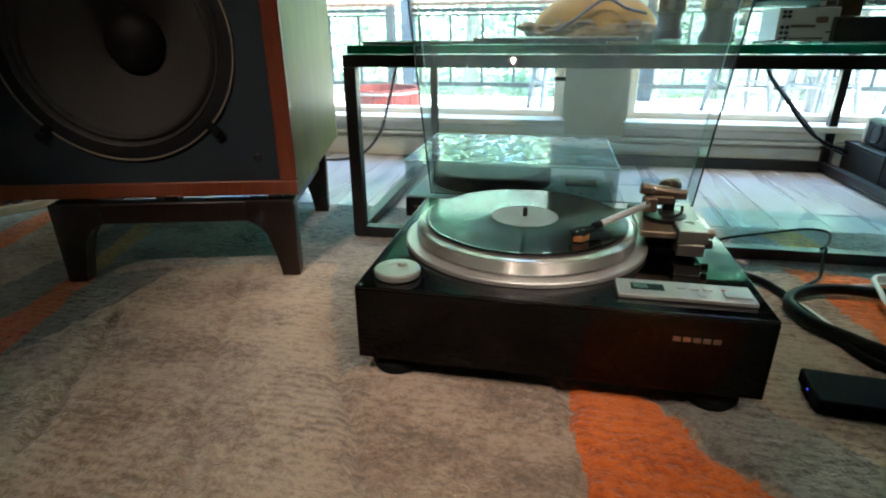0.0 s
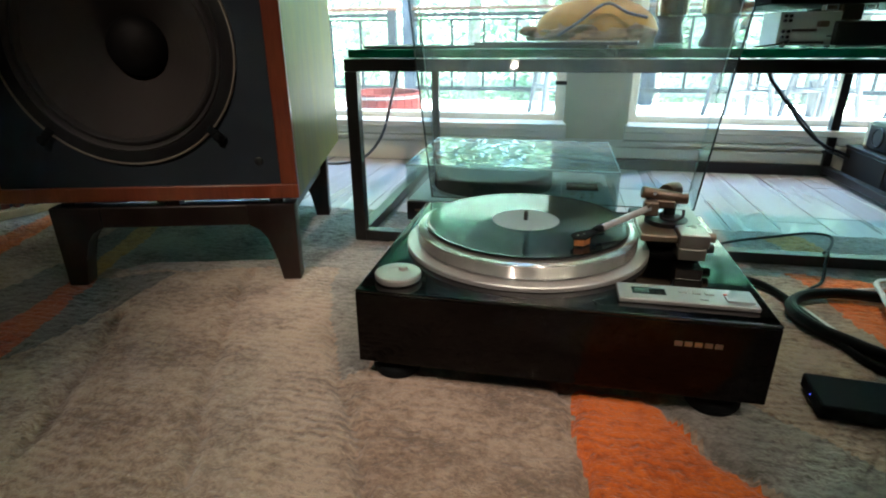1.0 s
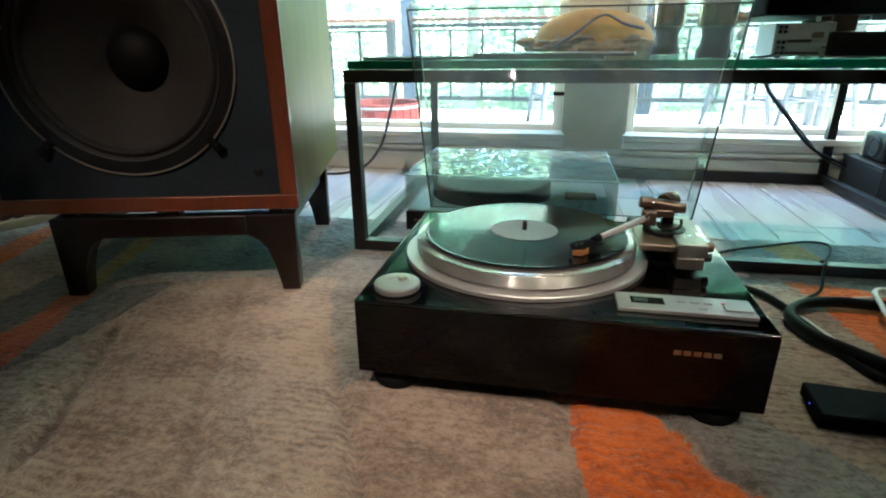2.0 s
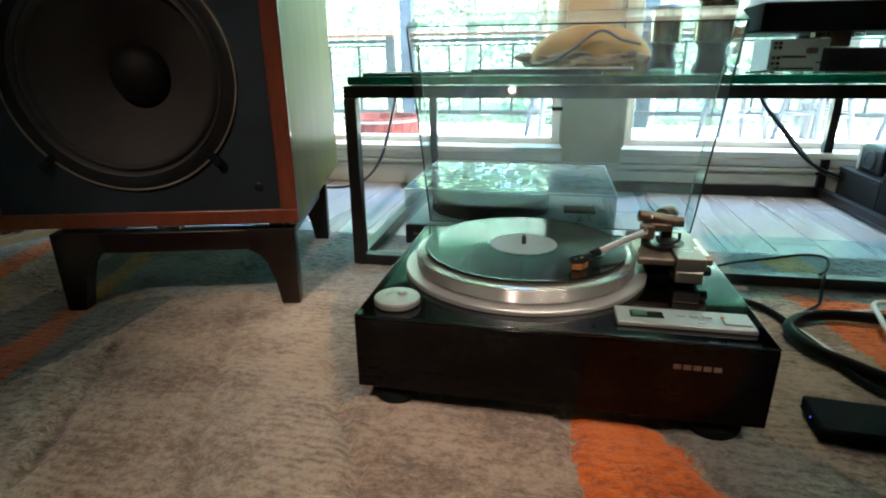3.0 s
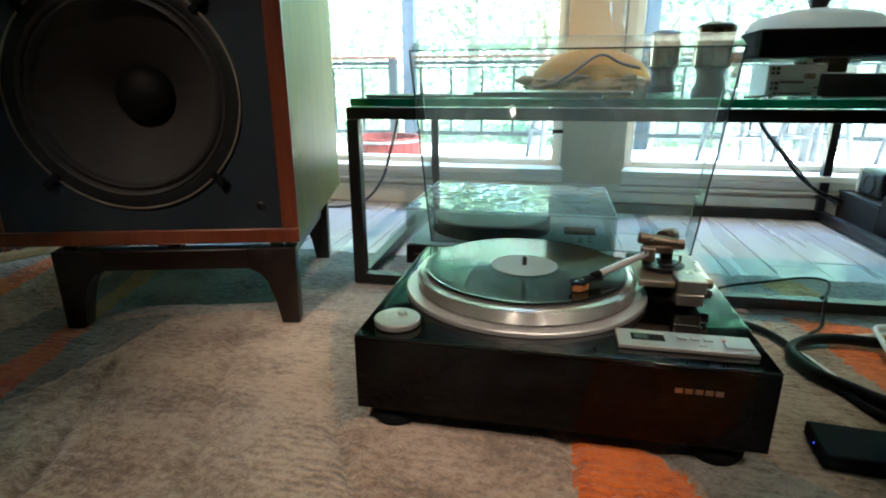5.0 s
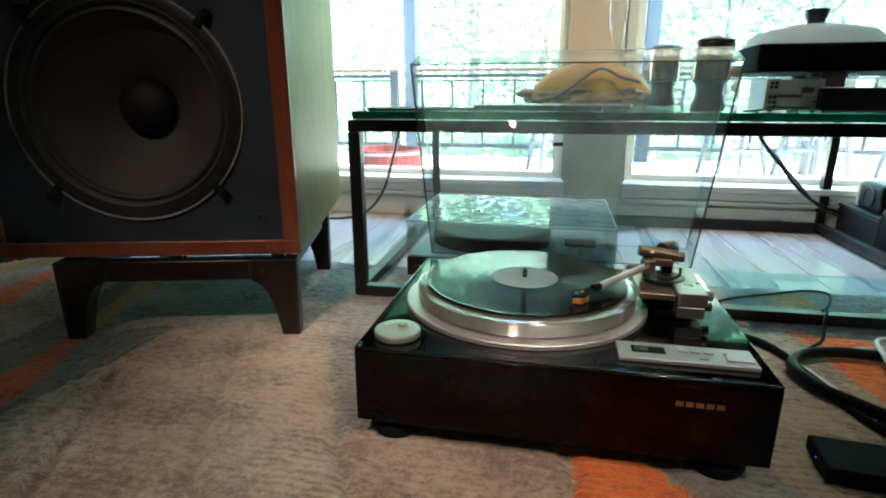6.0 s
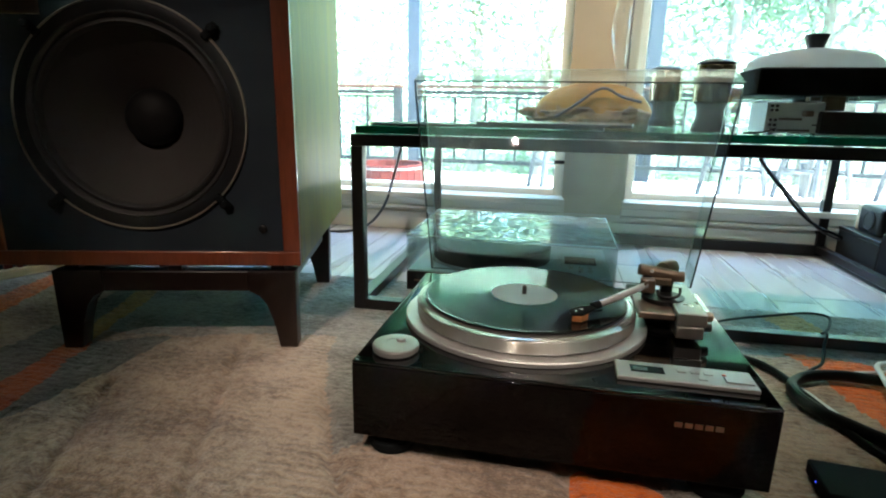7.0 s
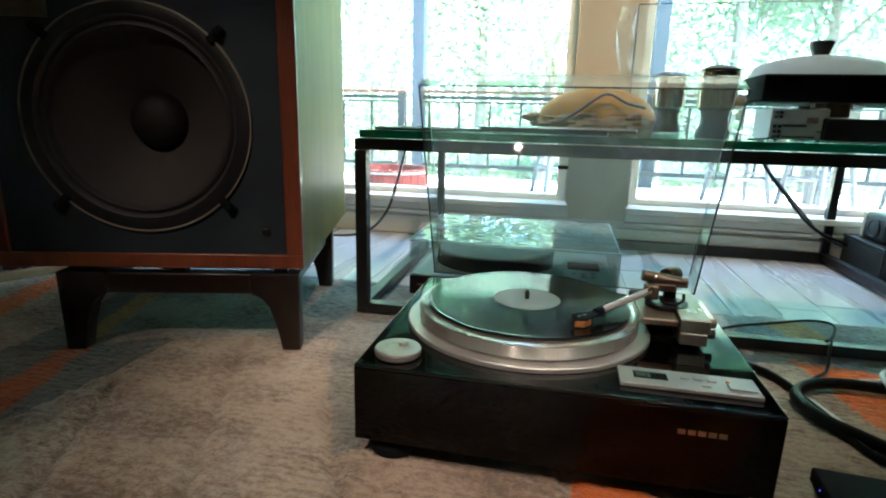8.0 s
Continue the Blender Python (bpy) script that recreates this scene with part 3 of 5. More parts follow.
part("basket_edge", lathe([(0.1885, 0.003), (0.1893, 0.006), (0.1912, 0.006), (0.1922, 0.003), (0.1922, -0.001)], 128), M_rim, wf, "thin bright metal rim", True, FACE)
part("surround", lathe([(0.170, 0.003), (0.167, 0.0065), (0.163, 0.003), (0.160, -0.002), (0.157, 0.002), (0.153, 0.004), (0.150, 0.000), (0.148, -0.006)], 128), M_surround, wf, "black pleated cloth surround", True, FACE)
cone = [(0.149 - (0.149 - 0.046) * i / 24 + (0.0006 if i % 3 == 1 else 0), -0.006 - 0.080 * (i / 24) ** 0.9) for i in range(25)]
part("cone", lathe(cone, 128), M_cone, wf, "brown-grey paper cone", True, FACE)
part("dust_cap", lathe([(0.0525, -0.086), (0.051, -0.079)] + [(0.050 * math.cos(radians(a)), -0.079 + 0.033 * math.sin(radians(a))) for a in range(10, 91, 10)], 96), M_dust, wf, "domed black dust cap", True, FACE)
for ang in (45, 135, -45, -135):
    c, s = math.cos(radians(ang)), math.sin(radians(ang))
    cl = part("clamp", box(0.183, 0.216, -0.007, 0.007, 0.0, 0.010, 0.003), M_matte, wf, "black mounting clamp", True, FACE @ Matrix.Rotation(radians(ang), 4, 'Z'))
    part("screw", lathe([(0, 0.010), (0.007, 0.010), (0.007, 0.014), (0.005, 0.016), (0, 0.016)], 16, (0.205, 0, 0)), M_matte, cl, "", True, FACE @ Matrix.Rotation(radians(ang), 4, 'Z'))
part("bolt", lathe([(0, 0), (0.007, 0), (0.007, 0.003), (0.005, 0.004), (0, 0.004)], 20), M_blackpl, sp, "", True, Matrix.Translation((-0.043, SF + 0.006, 0.230)) @ Matrix.Rotation(radians(90), 4, 'X'))
part("name_plate", box(SL + 0.045, -0.374, SF + 0.003, SF + 0.006, 0.580, 0.640, 0.001), M_bronze, sp, "plain pale metal plate")


def leg_outline(flip):
    pts = [(0.008, 0.150), (0.006, 0.0), (-0.027, 0.0), (-0.036, 0.050), (-0.045, 0.085), (-0.058, 0.103), (-0.078, 0.110), (-0.078, 0.150)]
    return [(flip * x, z) for x, z in pts]


UP = Matrix(((1, 0, 0, 0), (0, 0, 1, 0), (0, 1, 0, 0), (0, 0, 0, 1)))
for ox, flip in ((0.002, 1), (-0.416, -1)):
    for oy in (-0.024, 0.375):
        part("leg", prism(leg_outline(flip), 0, 0.034, 0.002), M_leg, sp, "dark tapered wooden leg", True, Matrix.Translation((ox, oy, 0)) @ UP)
for oy in (-0.022, 0.377):
    part("stretcher", box(-0.338, -0.0765, oy, oy + 0.030, 0.1105, 0.1495, 0.003), M_leg, sp)
for ox in (-0.400, -0.035):
    part("side_rail", box(ox, ox + 0.03, 0.011, 0.374, 0.112, 0.149, 0.003), M_leg, sp)
for ox, oy in ((-0.207, -0.020), (-0.395, -0.01), (-0.025, -0.01), (-0.395, 0.38), (-0.025, 0.38), (-0.207, 0.38)):
    part("spacer", box(ox - 0.012, ox + 0.012, oy, oy + 0.022, 0.149, 0.1622), M_leg, sp)

# ---- low glass table in front of the windows ----
tb = thing("glass_table", "low black steel table with thick green-edged glass top", "table", pose(-0.434, 1.100, 0, 0, 0, 1.0))
TWD, TDP, B = 1.345, 0.895, 0.026
for lx, ly, lz in ((0, 0, 0), (TWD - B, 0, 0), (0, TDP - B, -0.012), (TWD - B, TDP - B, -0.012)):
    part("leg", box(lx, lx + B, ly, ly + B, lz, 0.366, 0.0015), M_steel, tb)
for ly in (0, TDP - B):
    part("top_rail", box(0, TWD, ly, ly + B, 0.3665, 0.391, 0.0015), M_steel, tb)
    part("floor_rail", box(B, TWD - B, ly, ly + B, 0.001 if ly == 0 else -0.012, 0.024, 0.0015), M_steel, tb)
for lx in (0, TWD - B):
    part("top_rail", box(lx, lx + B, B, TDP - B, 0.3665, 0.391, 0.0015), M_steel, tb)
    part("floor_rail", box(lx, lx + B, B, TDP - B, 0.001, 0.024, 0.0015), M_steel, tb)
g = part("glass_top", box(0.0145, TWD - 0.0035, 0.0085, TDP - 0.0035, 0.3925, 0.4085), M_tableglass, tb, "thick clear greenish glass sheet", False)
g.visible_shadow = False
for a in ((0.010, TWD, 0.004, 0.008), (0.010, 0.014, 0.0085, TDP), (TWD - 0.003, TWD, 0.0085, TDP)):
    part("glass_edge", box(*a, 0.3925, 0.4085, 0.0008), M_glassedge, g, "deep green glass edge", False)

# ---- closed record player under the table ----
t2 = thing("closed_record_player", "black and silver record player with closed clear cover", "record player")
ax0, ax1, ay0, ay1 = -0.345, 0.146, 1.225, 1.600
part("plinth", box(ax0, ax1, ay0, ay1, 0.012, 0.060, 0.003), M_blackpl, t2, "black plinth")
for fx in (ax0 + 0.05, ax1 - 0.05):
    for fy in (ay0 + 0.05, ay1 - 0.05):
        part("foot", lathe([(0, 0.0 if fy < 1.3 else -0.012), (0.02, 0.0 if fy < 1.3 else -0.012), (0.022, 0.012), (0, 0.013)], 24, (fx, fy, 0)), M_rubber, t2)
part("top_plate", box(ax0 + 0.004, ax1 - 0.004, ay0 + 0.004, ay1 - 0.004, 0.0602, 0.064, 0.001), M_label, t2, "silver top plate")
part("platter", lathe([(0, 0.064), (0.153, 0.064), (0.1545, 0.066), (0.1545, 0.101), (0.1520, 0.1045), (0.146, 0.106), (0.145, 0.103), (0, 0.103)], 96, (-0.157, 1.408, 0)), M_blackpl, t2, "dark platter")
part("platter_ring", lathe([(0.157, 0.0645), (0.166, 0.0645), (0.166, 0.068), (0.165, 0.069), (0.159, 0.069)], 96, (-0.157, 1.408, 0)), M_label, t2, "pale silver ring")
part("controls", box(0.022, 0.130, 1.240, 1.46, 0.0642, 0.074, 0.002), M_label, t2, "silver control block")
part("display", box(0.034, 0.112, 1.345, 1.415, 0.0742, 0.0755), M_screen, t2, "", False)
for bx, by in ((0.048, 1.305), (0.072, 1.305), (0.094, 1.315), (0.094, 1.285), (0.072, 1.280)):
    part("button", box(bx - 0.006, bx + 0.006, by - 0.007, by + 0.007, 0.0742, 0.077, 0.001), M_satin, t2)
part("mark", box(ax0 + 0.02, ax0 + 0.045, ay0 - 0.001, ay0 + 0.001, 0.036, 0.041), M_bronze, t2, "small pale mark", False)
cov = part("cover", box(ax0, ax1, ay0, ay1, 0.146, 0.150), M_dusty, t2, "clear closed acrylic cover", False)
for a in ((ax0, ax0 + 0.004, ay0, ay1), (ax1 - 0.004, ax1, ay0, ay1), (ax0 + 0.004, ax1 - 0.004, ay0, ay0 + 0.004), (ax0 + 0.004, ax1 - 0.004, ay1 - 0.004, ay1)):
    part("cover_wall", box(a[0], a[1], a[2], a[3], 0.0645, 0.1455), M_acrylic, cov, "", False)
# pale strips painting the bright lines of light on the cover's edges
for a in ((ax0, ax1, ay0 - 0.001, ay0 + 0.002), (ax0, ax0 + 0.003, ay0 + 0.002, ay1), (ax1 - 0.003, ax1, ay0 + 0.002, ay1)):
    part("cover_edge", box(a[0], a[1], a[2], a[3], 0.1505, 0.152), M_label, cov, "painted pale glint along the clear cover edge", False)

# ---- outside ----
M_deck = material("pale_deck_board", (0.52, 0.47, 0.40), 0.7, 0, 0.2, 6, 0.2, 80, 0, None, (8, 0.6, 1))
M_rail = material("dark_grey_rail", (0.010, 0.014, 0.017), 0.5, 0.2, 0.15, 20, 0.05)
M_cap = wood("brown_rail_cap", (0.035, 0.016, 0.012), (0.055, 0.028, 0.021), 0.6, (0.2, 1, 1), 20, 0)
M_post = material("blue_grey_post", (0.020, 0.031, 0.045), 0.5, 0, 0.1, 10, 0.05)
M_red = wood("red_stained_wood", (0.022, 0.0012, 0.0012), (0.040, 0.005, 0.004), 0.6, (3, 3, 0.2), 14, 0.0)
M_bark = material("bark", (0.24, 0.20, 0.165), 0.9, 0, 0.35, 12, 0.8, 80, 0, None, (1, 1, 0.2))
M_leaf = material("leaf", (0.095, 0.155, 0.085), 0.5, 0, 0.35, 3, 0.0, 30, 0, (0.125, 0.195, 0.11))
for m in (M_rail, M_cap, M_post, M_red):
    m.node_tree.nodes["Principled BSDF"].inputs["Specular IOR Level"].default_value = 0.08
LN, LK = M_leaf.node_tree.nodes, M_leaf.node_tree.links
leaf_glow, leaf_mix = LN.new("ShaderNodeBsdfTranslucent"), LN.new("ShaderNodeMixShader")
leaf_glow.inputs[0].default_value = (0.38, 0.54, 0.36, 1)
leaf_mix.inputs[0].default_value = 0.5
LK.new(LN["Principled BSDF"].outputs[0], leaf_mix.inputs[1])
LK.new(leaf_glow.outputs[0], leaf_mix.inputs[2])
LK.new(leaf_mix.outputs[0], LN["Material Output"].inputs[0])
M_stool = material("white_metal", (0.028, 0.036, 0.046), 0.6, 0.0, 0.05, 20, 0.03)
M_blue = material("blue_bucket", (0.010, 0.020, 0.030), 0.5, 0, 0.1, 20, 0.03)
M_ground = material("forest_floor", (0.10, 0.11, 0.05), 0.95, 0, 0.4, 0.6, 0.5, 6)
DECK = -0.27
setting("ground", box(-400, 400, 2.3, 900, -2.6, -2.5), M_ground, "leafy green ground below the deck", "ground")
setting("deck", box(-6, 9, 2.26, 6.5, DECK - 0.2, DECK - 0.03), M_deck, "pale sunlit wooden deck frame", "deck")
deck_ob = bpy.data.objects["deck"]
board = box(-0.068, 0.068, 2.27, 6.48, DECK - 0.03, DECK, 0.004, 1)
board_me = bpy.data.meshes.new("board")
board.to_mesh(board_me)
board.free()
board_me.materials.append(M_deck)
for i in range(106):
    b = new("board", board_me)
    b.parent = deck_ob
    b.location = (-5.9 + i * 0.142, 0, -random.random() * 0.003)

RY = 6.2
rl = thing("deck_railing", "dark metal deck railing with brown wooden cap rail", "railing")
for x0, x1 in ((-5.8, -1.80), (-1.60, 8.8)):
    part("cap_rail", box(x0, x1, RY - 0.06, RY + 0.06, 0.690, 0.722, 0.005), M_cap, rl, "weathered brown cap rail")
    part("upper_rail", box(x0, x1, RY - 0.02, RY + 0.02, 0.625, 0.665, 0.003), M_rail, rl)
    part("middle_rail", box(x0, x1, RY - 0.02, RY + 0.02, 0.585, 0.605, 0.003), M_rail, rl)
    part("bottom_rail", box(x0, x1, RY - 0.02, RY + 0.02, -0.135, -0.09, 0.003), M_rail, rl)
for i in range(28):
    x = -5.7 + 0.347 * i + 0.01
    if not -1.95 < x < -1.55:
        part("baluster", box(x - 0.013, x + 0.013, RY - 0.012, RY + 0.012, -0.09, 0.585, 0.002), M_rail, rl)
for x in (-1.85, -5.5, 0.0, 3.4, 6.8):
    part("railing_post", box(x - 0.045, x + 0.045, RY - 0.045, RY + 0.045, DECK, 0.69, 0.004), M_rail, rl)
# the middle post stands in for a dark band, not a known post
for x in (-1.68, 0.905, 4.4):
    p = tagged(part("porch_post", box(x - 0.068, x + 0.068, RY + 0.05, RY + 0.19, DECK, 3.1, 0.006), M_post), "blue-grey painted square porch post on deck", "post")

pot = thing("planter", "red stained wooden tub standing on the deck", "planter", pose(-1.44, 4.5, DECK))
for i in range(26):
    a = 2 * math.pi * i / 26
    st = box(-0.0365, 0.0365, -0.012, 0.012, 0, 0.272 + 0.003 * (i % 2), 0.003, 1)
    part("stave", st, M_red, pot, m=Matrix.Rotation(a, 4, 'Z') @ Matrix.Translation((0, 0.305, 0)))
part("hoop", lathe([(0.318, 0.235), (0.322, 0.237), (0.322, 0.252), (0.318, 0.254)], 64), M_stool, pot, "pale metal hoop")
part("soil", lathe([(0, 0.02), (0.293, 0.02), (0.293, 0.14), (0, 0.15)], 48), M_bark, pot, "dark soil")


def stool(x, y, rz):
    s = thing("bar_stool", "white metal bar stool with splayed legs on deck", "stool", pose(x, y, DECK, 0, 0, rz), group="bar stools on the deck")
    for sx in (-1, 1):
        for sy in (-1, 1):
            part("leg", tube([(sx * 0.20, sy * 0.20, 0), (sx * 0.13, sy * 0.13, 0.62)], 0.021, 16, 1, 0.026), M_stool, s)
    for sx in (-1, 1):
        part("stretcher", tube([(sx * 0.168, -0.168, 0.28), (sx * 0.168, 0.168, 0.28)], 0.012, 8, 1), M_stool, s)
        part("stretcher", tube([(-0.168, sx * 0.168, 0.24), (0.168, sx * 0.168, 0.24)], 0.012, 8, 1), M_stool, s)
    part("seat", box(-0.17, 0.17, -0.17, 0.17, 0.615, 0.645, 0.012, 3), M_stool, s)


stool(1.52, 5.25, 12)
stool(2.12, 5.15, 30)
stool(2.95, 5.2, 5)
stool(-0.02, 5.3, 20)
bk = thing("bucket", "blue-grey plastic bucket standing on the deck", "bucket", pose(2.32, 5.62, DECK))
part("shell", lathe([(0, 0.004), (0.10, 0.004), (0.105, 0), (0.125, 0.30), (0.132, 0.30), (0.132, 0.312), (0.120, 0.312), (0.10, 0.01), (0, 0.01)], 40), M_blue, bk)
part("handle", tube([(-0.13, 0, 0.30), (-0.10, -0.08, 0.22), (0, -0.13, 0.19), (0.10, -0.08, 0.22), (0.13, 0, 0.30)], 0.004, 8, 6), M_stool, bk)

# neighbouring house beyond the trees
M_siding = material("pale_siding", (0.62, 0.62, 0.58), 0.7, 0, 0.06, 3, 0.05, 40)
M_roof = material("grey_shingle", (0.16, 0.16, 0.16), 0.85, 0, 0.25, 8, 0.3, 60)
hs = thing("house", "pale single-storey house with dark windows behind trees", "house", pose(9.0, 30.0, -2.5))
part("wall", box(-8, 8, 0, 7, 0, 4.6), M_siding, hs, "pale board siding", False)
part("roof", prism([(-0.8, 0), (7.8, 0), (3.5, 2.6)], -8.6, 8.6), M_roof, hs, "grey shingle roof", False, Matrix(((0, 0, 1, 0), (1, 0, 0, 0), (0, 1, 0, 4.6), (0, 0, 0, 1))))
for i in range(6):
    w = part("window", box(-7 + i * 2.5, -5.4 + i * 2.5, -0.03, 0.05, 2.4, 3.8), M_screen, hs, "dark window", False)
    part("frame", box(-7.1 + i * 2.5, -5.3 + i * 2.5, -0.05, -0.031, 2.3, 2.4), M_label, w, "", False)
    part("frame", box(-7.1 + i * 2.5, -5.3 + i * 2.5, -0.05, -0.031, 3.8, 3.9), M_label, w, "", False)

# trees
rng = random.Random(4)


def tree(x, y, height, spread, leaves, lean=0.0, trunk=0.16, grow=1.0):
    t = thing("tree", "leafy sunlit deciduous tree with pale forked trunk", "tree", pose(x, y, -2.5), group="trees beyond the deck")
    bm = bmesh.new()
    top = Vector((lean, 0, height * 0.75))
    tube([(0, 0, -0.1), (lean * 0.2 + 0.1, 0, height * 0.25), (lean * 0.6 - 0.1, 0.1, height * 0.5), top], trunk, 10, 6, trunk * 0.35, bm)
    ends = [top]
    for k in range(11):
        f = 0.30 + 0.06 * k
        a = rng.uniform(0, 2 * math.pi)
        s = Vector((lean * f, 0, height * f * 0.78))
        ln = spread * rng.uniform(0.5, 1.0)
        e = s + Vector((math.cos(a) * ln, math.sin(a) * ln, height * rng.uniform(0.08, 0.22)))
        mid = s.lerp(e, 0.5) + Vector((rng.uniform(-0.2, 0.2), rng.uniform(-0.2, 0.2), rng.uniform(-0.1, 0.3)))
        tube([s, mid, e], trunk * 0.38, 7, 5, 0.015, bm)
        ends += [e, mid, s.lerp(e, 0.75)]
    part("trunk", bm, M_bark, t, "pale grey-brown bark")
    vs, fs = [], []
    high = [e for e in ends if e.z > 9.5] or ends
    lots = int(leaves * (0.9 if grow < 1.5 else 2.0))
    for k in range(lots if grow < 1.5 else int(lots * 3.4)):
        c = rng.choice(ends if k < lots else high) + Vector((rng.gauss(0, 0.42) * grow, rng.gauss(0, 0.42) * grow, rng.gauss(0.05, 0.40) * grow))
        size = rng.uniform(0.04, 0.085) * grow
        u = Vector((rng.gauss(0, 1), rng.gauss(0, 1), rng.gauss(0, 0.6))).normalized()
        v = u.cross(Vector((rng.gauss(0, 1), rng.gauss(0, 1), rng.gauss(0, 1)))).normalized()
        n = len(vs)
        vs += [c - u * size, c + v * size * 0.5, c + u * size, c - v * size * 0.5]
        fs.append((n, n + 1, n + 2, n + 3))
    me = bpy.data.meshes.new("crown")
    me.from_pydata([tuple(v) for v in vs], [], fs)
    me.materials.append(M_leaf)
    ob = new("crown", me)
    ob.parent = t
    tagged(ob, "loose light green leaves")


for x, y, h, s, n, ln, tr in ((-4.1, 10.5, 6.5, 1.9, 5000, 0.6, 0.13), (-0.6, 13.5, 9.0, 2.3, 6000, 0.5, 0.24), (-7.0, 15.0, 10.0, 2.8, 6000, -0.4, 0.2), (2.4, 15.5, 9.0, 2.5, 6000, -0.5, 0.15), (5.8, 12.0, 8.5, 2.4, 5000, 0.8, 0.17), (9.5, 15.0, 9.5, 2.8, 6000, 0.3, 0.2)):
    tree(x, y, h, s, n, ln, tr)
for x, y, h, s, n, ln, tr in ((-3.0, 19.0, 14.0, 3.6, 7000, 0.2, 0.24), (1.2, 21.0, 15.0, 3.8, 7000, -0.3, 0.26), (5.0, 19.5, 14.0, 3.6, 7000, 0.1, 0.24), (9.0, 23.0, 15.0, 4.0, 7000, 0.1, 0.24), (13.5, 20.0, 14.0, 3.8, 7000, 0.1, 0.24), (-8.0, 21.0, 15.0, 4.0, 7000, 0.1, 0.24), (-13.0, 22.0, 15.0, 4.0, 7000, 0.3, 0.24)):
    tree(x, y, h * 1.3, s, n, ln, tr, 2.0)
# the wood farther back
vs, fs = [], []
for k in range(75000):
    c = Vector((rng.uniform(-34, 44), rng.uniform(27, 40), 0))
    crown = 10 + 5.0 * noise.noise((c.x * 0.16, c.y * 0.1, 3)) + 2.5 * noise.noise((c.x * 0.5, 0, 8))
    c.z = -2.5 + crown * 1.55 * rng.random() ** 0.85
    if noise.noise((c.x * 0.33, c.y * 0.2, c.z * 0.33)) < -0.22:
        continue
    size = rng.uniform(0.12, 0.30)
    u = Vector((rng.gauss(0, 1), rng.gauss(0, 1), rng.gauss(0, 0.6))).normalized()
    v = u.cross(Vector((rng.gauss(0, 1), rng.gauss(0, 1), rng.gauss(0, 1)))).normalized()
    n = len(vs)
    vs += [tuple(c - u * size), tuple(c + v * size * 0.55), tuple(c + u * size), tuple(c - v * size * 0.55)]
    fs.append((n, n + 1, n + 2, n + 3))
me = bpy.data.meshes.new("far_wood")
me.from_pydata(vs, [], fs)
me.materials.append(M_leaf)
tagged(new("far_wood", me), "dense sunlit green wood beyond the garden trees", "wood", kind="stuff")
vs, fs = [], []
for k in range(20000):
    c = Vector((rng.uniform(-16, 20), rng.uniform(8.5, 26), 0))
    c.z = -2.5 + abs(rng.gauss(0, 1.0)) * (0.7 + 0.5 * noise.noise((c.x * 0.4, c.y * 0.4, 0)))
    size = rng.uniform(0.04, 0.09)
    u = Vector((rng.gauss(0, 1), rng.gauss(0, 1), rng.gauss(0, 0.6))).normalized()
    v = u.cross(Vector((rng.gauss(0, 1), rng.gauss(0, 1), rng.gauss(0, 1)))).normalized()
    n = len(vs)
    vs += [tuple(c - u * size), tuple(c + v * size * 0.5), tuple(c + u * size), tuple(c - v * size * 0.5)]
    fs.append((n, n + 1, n + 2, n + 3))
me = bpy.data.meshes.new("undergrowth")
me.from_pydata(vs, [], fs)
me.materials.append(M_leaf)
tagged(new("undergrowth", me), "loose green bushes and undergrowth below the deck", "bushes", kind="stuff")

# ---- things on the glass table ----
TOP = 0.409
mat_disc = part("turntable_mat", lathe([(0, TOP), (0.110, TOP), (0.112, TOP + 0.002), (0.111, TOP + 0.005), (0.05, TOP + 0.006), (0, TOP + 0.006)], 96, (-0.318, 1.235, 0)), M_rubber)
tagged(mat_disc, "round black rubber mat lying on the glass", "mat")
M_sleeve = material("record_sleeve", (0.05, 0.055, 0.055), 0.3, 0, 0.2, 9, 0.03, 200)
M_sleeve2 = material("grey_sleeve", (0.10, 0.10, 0.105), 0.25, 0, 0.08, 12, 0.02, 200)
for i, (cx, cy, rz, z0, z1, mt) in enumerate(((-0.060, 1.325, -4, 0.0, 0.0056, M_sleeve), (0.000, 1.300, -7.0, 0.0058, 0.0115, M_sleeve2))):
    s = thing("record_sleeve", "square cardboard record sleeve lying flat on glass", "record sleeve", pose(cx, cy, TOP + z0, 0, 0, rz), group="sleeves on the table")
    part("cover", box(-0.157, 0.157, -0.157, 0.157, 0, z1 - z0, 0.0006), mt, s)
    part("inner_sleeve", box(-0.153, 0.159, -0.150, 0.150, 0.0015, z1 - z0 - 0.0014), M_label, s, "white paper inner sleeve", False)

# wrapped loaf
M_crust = material("yellow_crust", (0.26, 0.115, 0.009), 0.55, 0, 0.2, 12, 0.1, 150, 0.0, (0.36, 0.185, 0.020))
M_crumb = material("brown_crumb", (0.09, 0.05, 0.017), 0.8, 0, 0.5, 45, 0.8, 220, 0, (0.19, 0.12, 0.05))
M_wrap = material("grey_ribbon", (0.06, 0.065, 0.07), 0.35, 0.0, 0.1, 40, 0.05)
M_crust.node_tree.nodes["Principled BSDF"].inputs["Specular IOR Level"].default_value = 0.12
loaf = thing("loaf", "domed yellow loaf with brown crumbly base in wrap", "bread", pose(0.098, 1.885, TOP))
loaf.scale = (1.15, 0.85, 1.12)


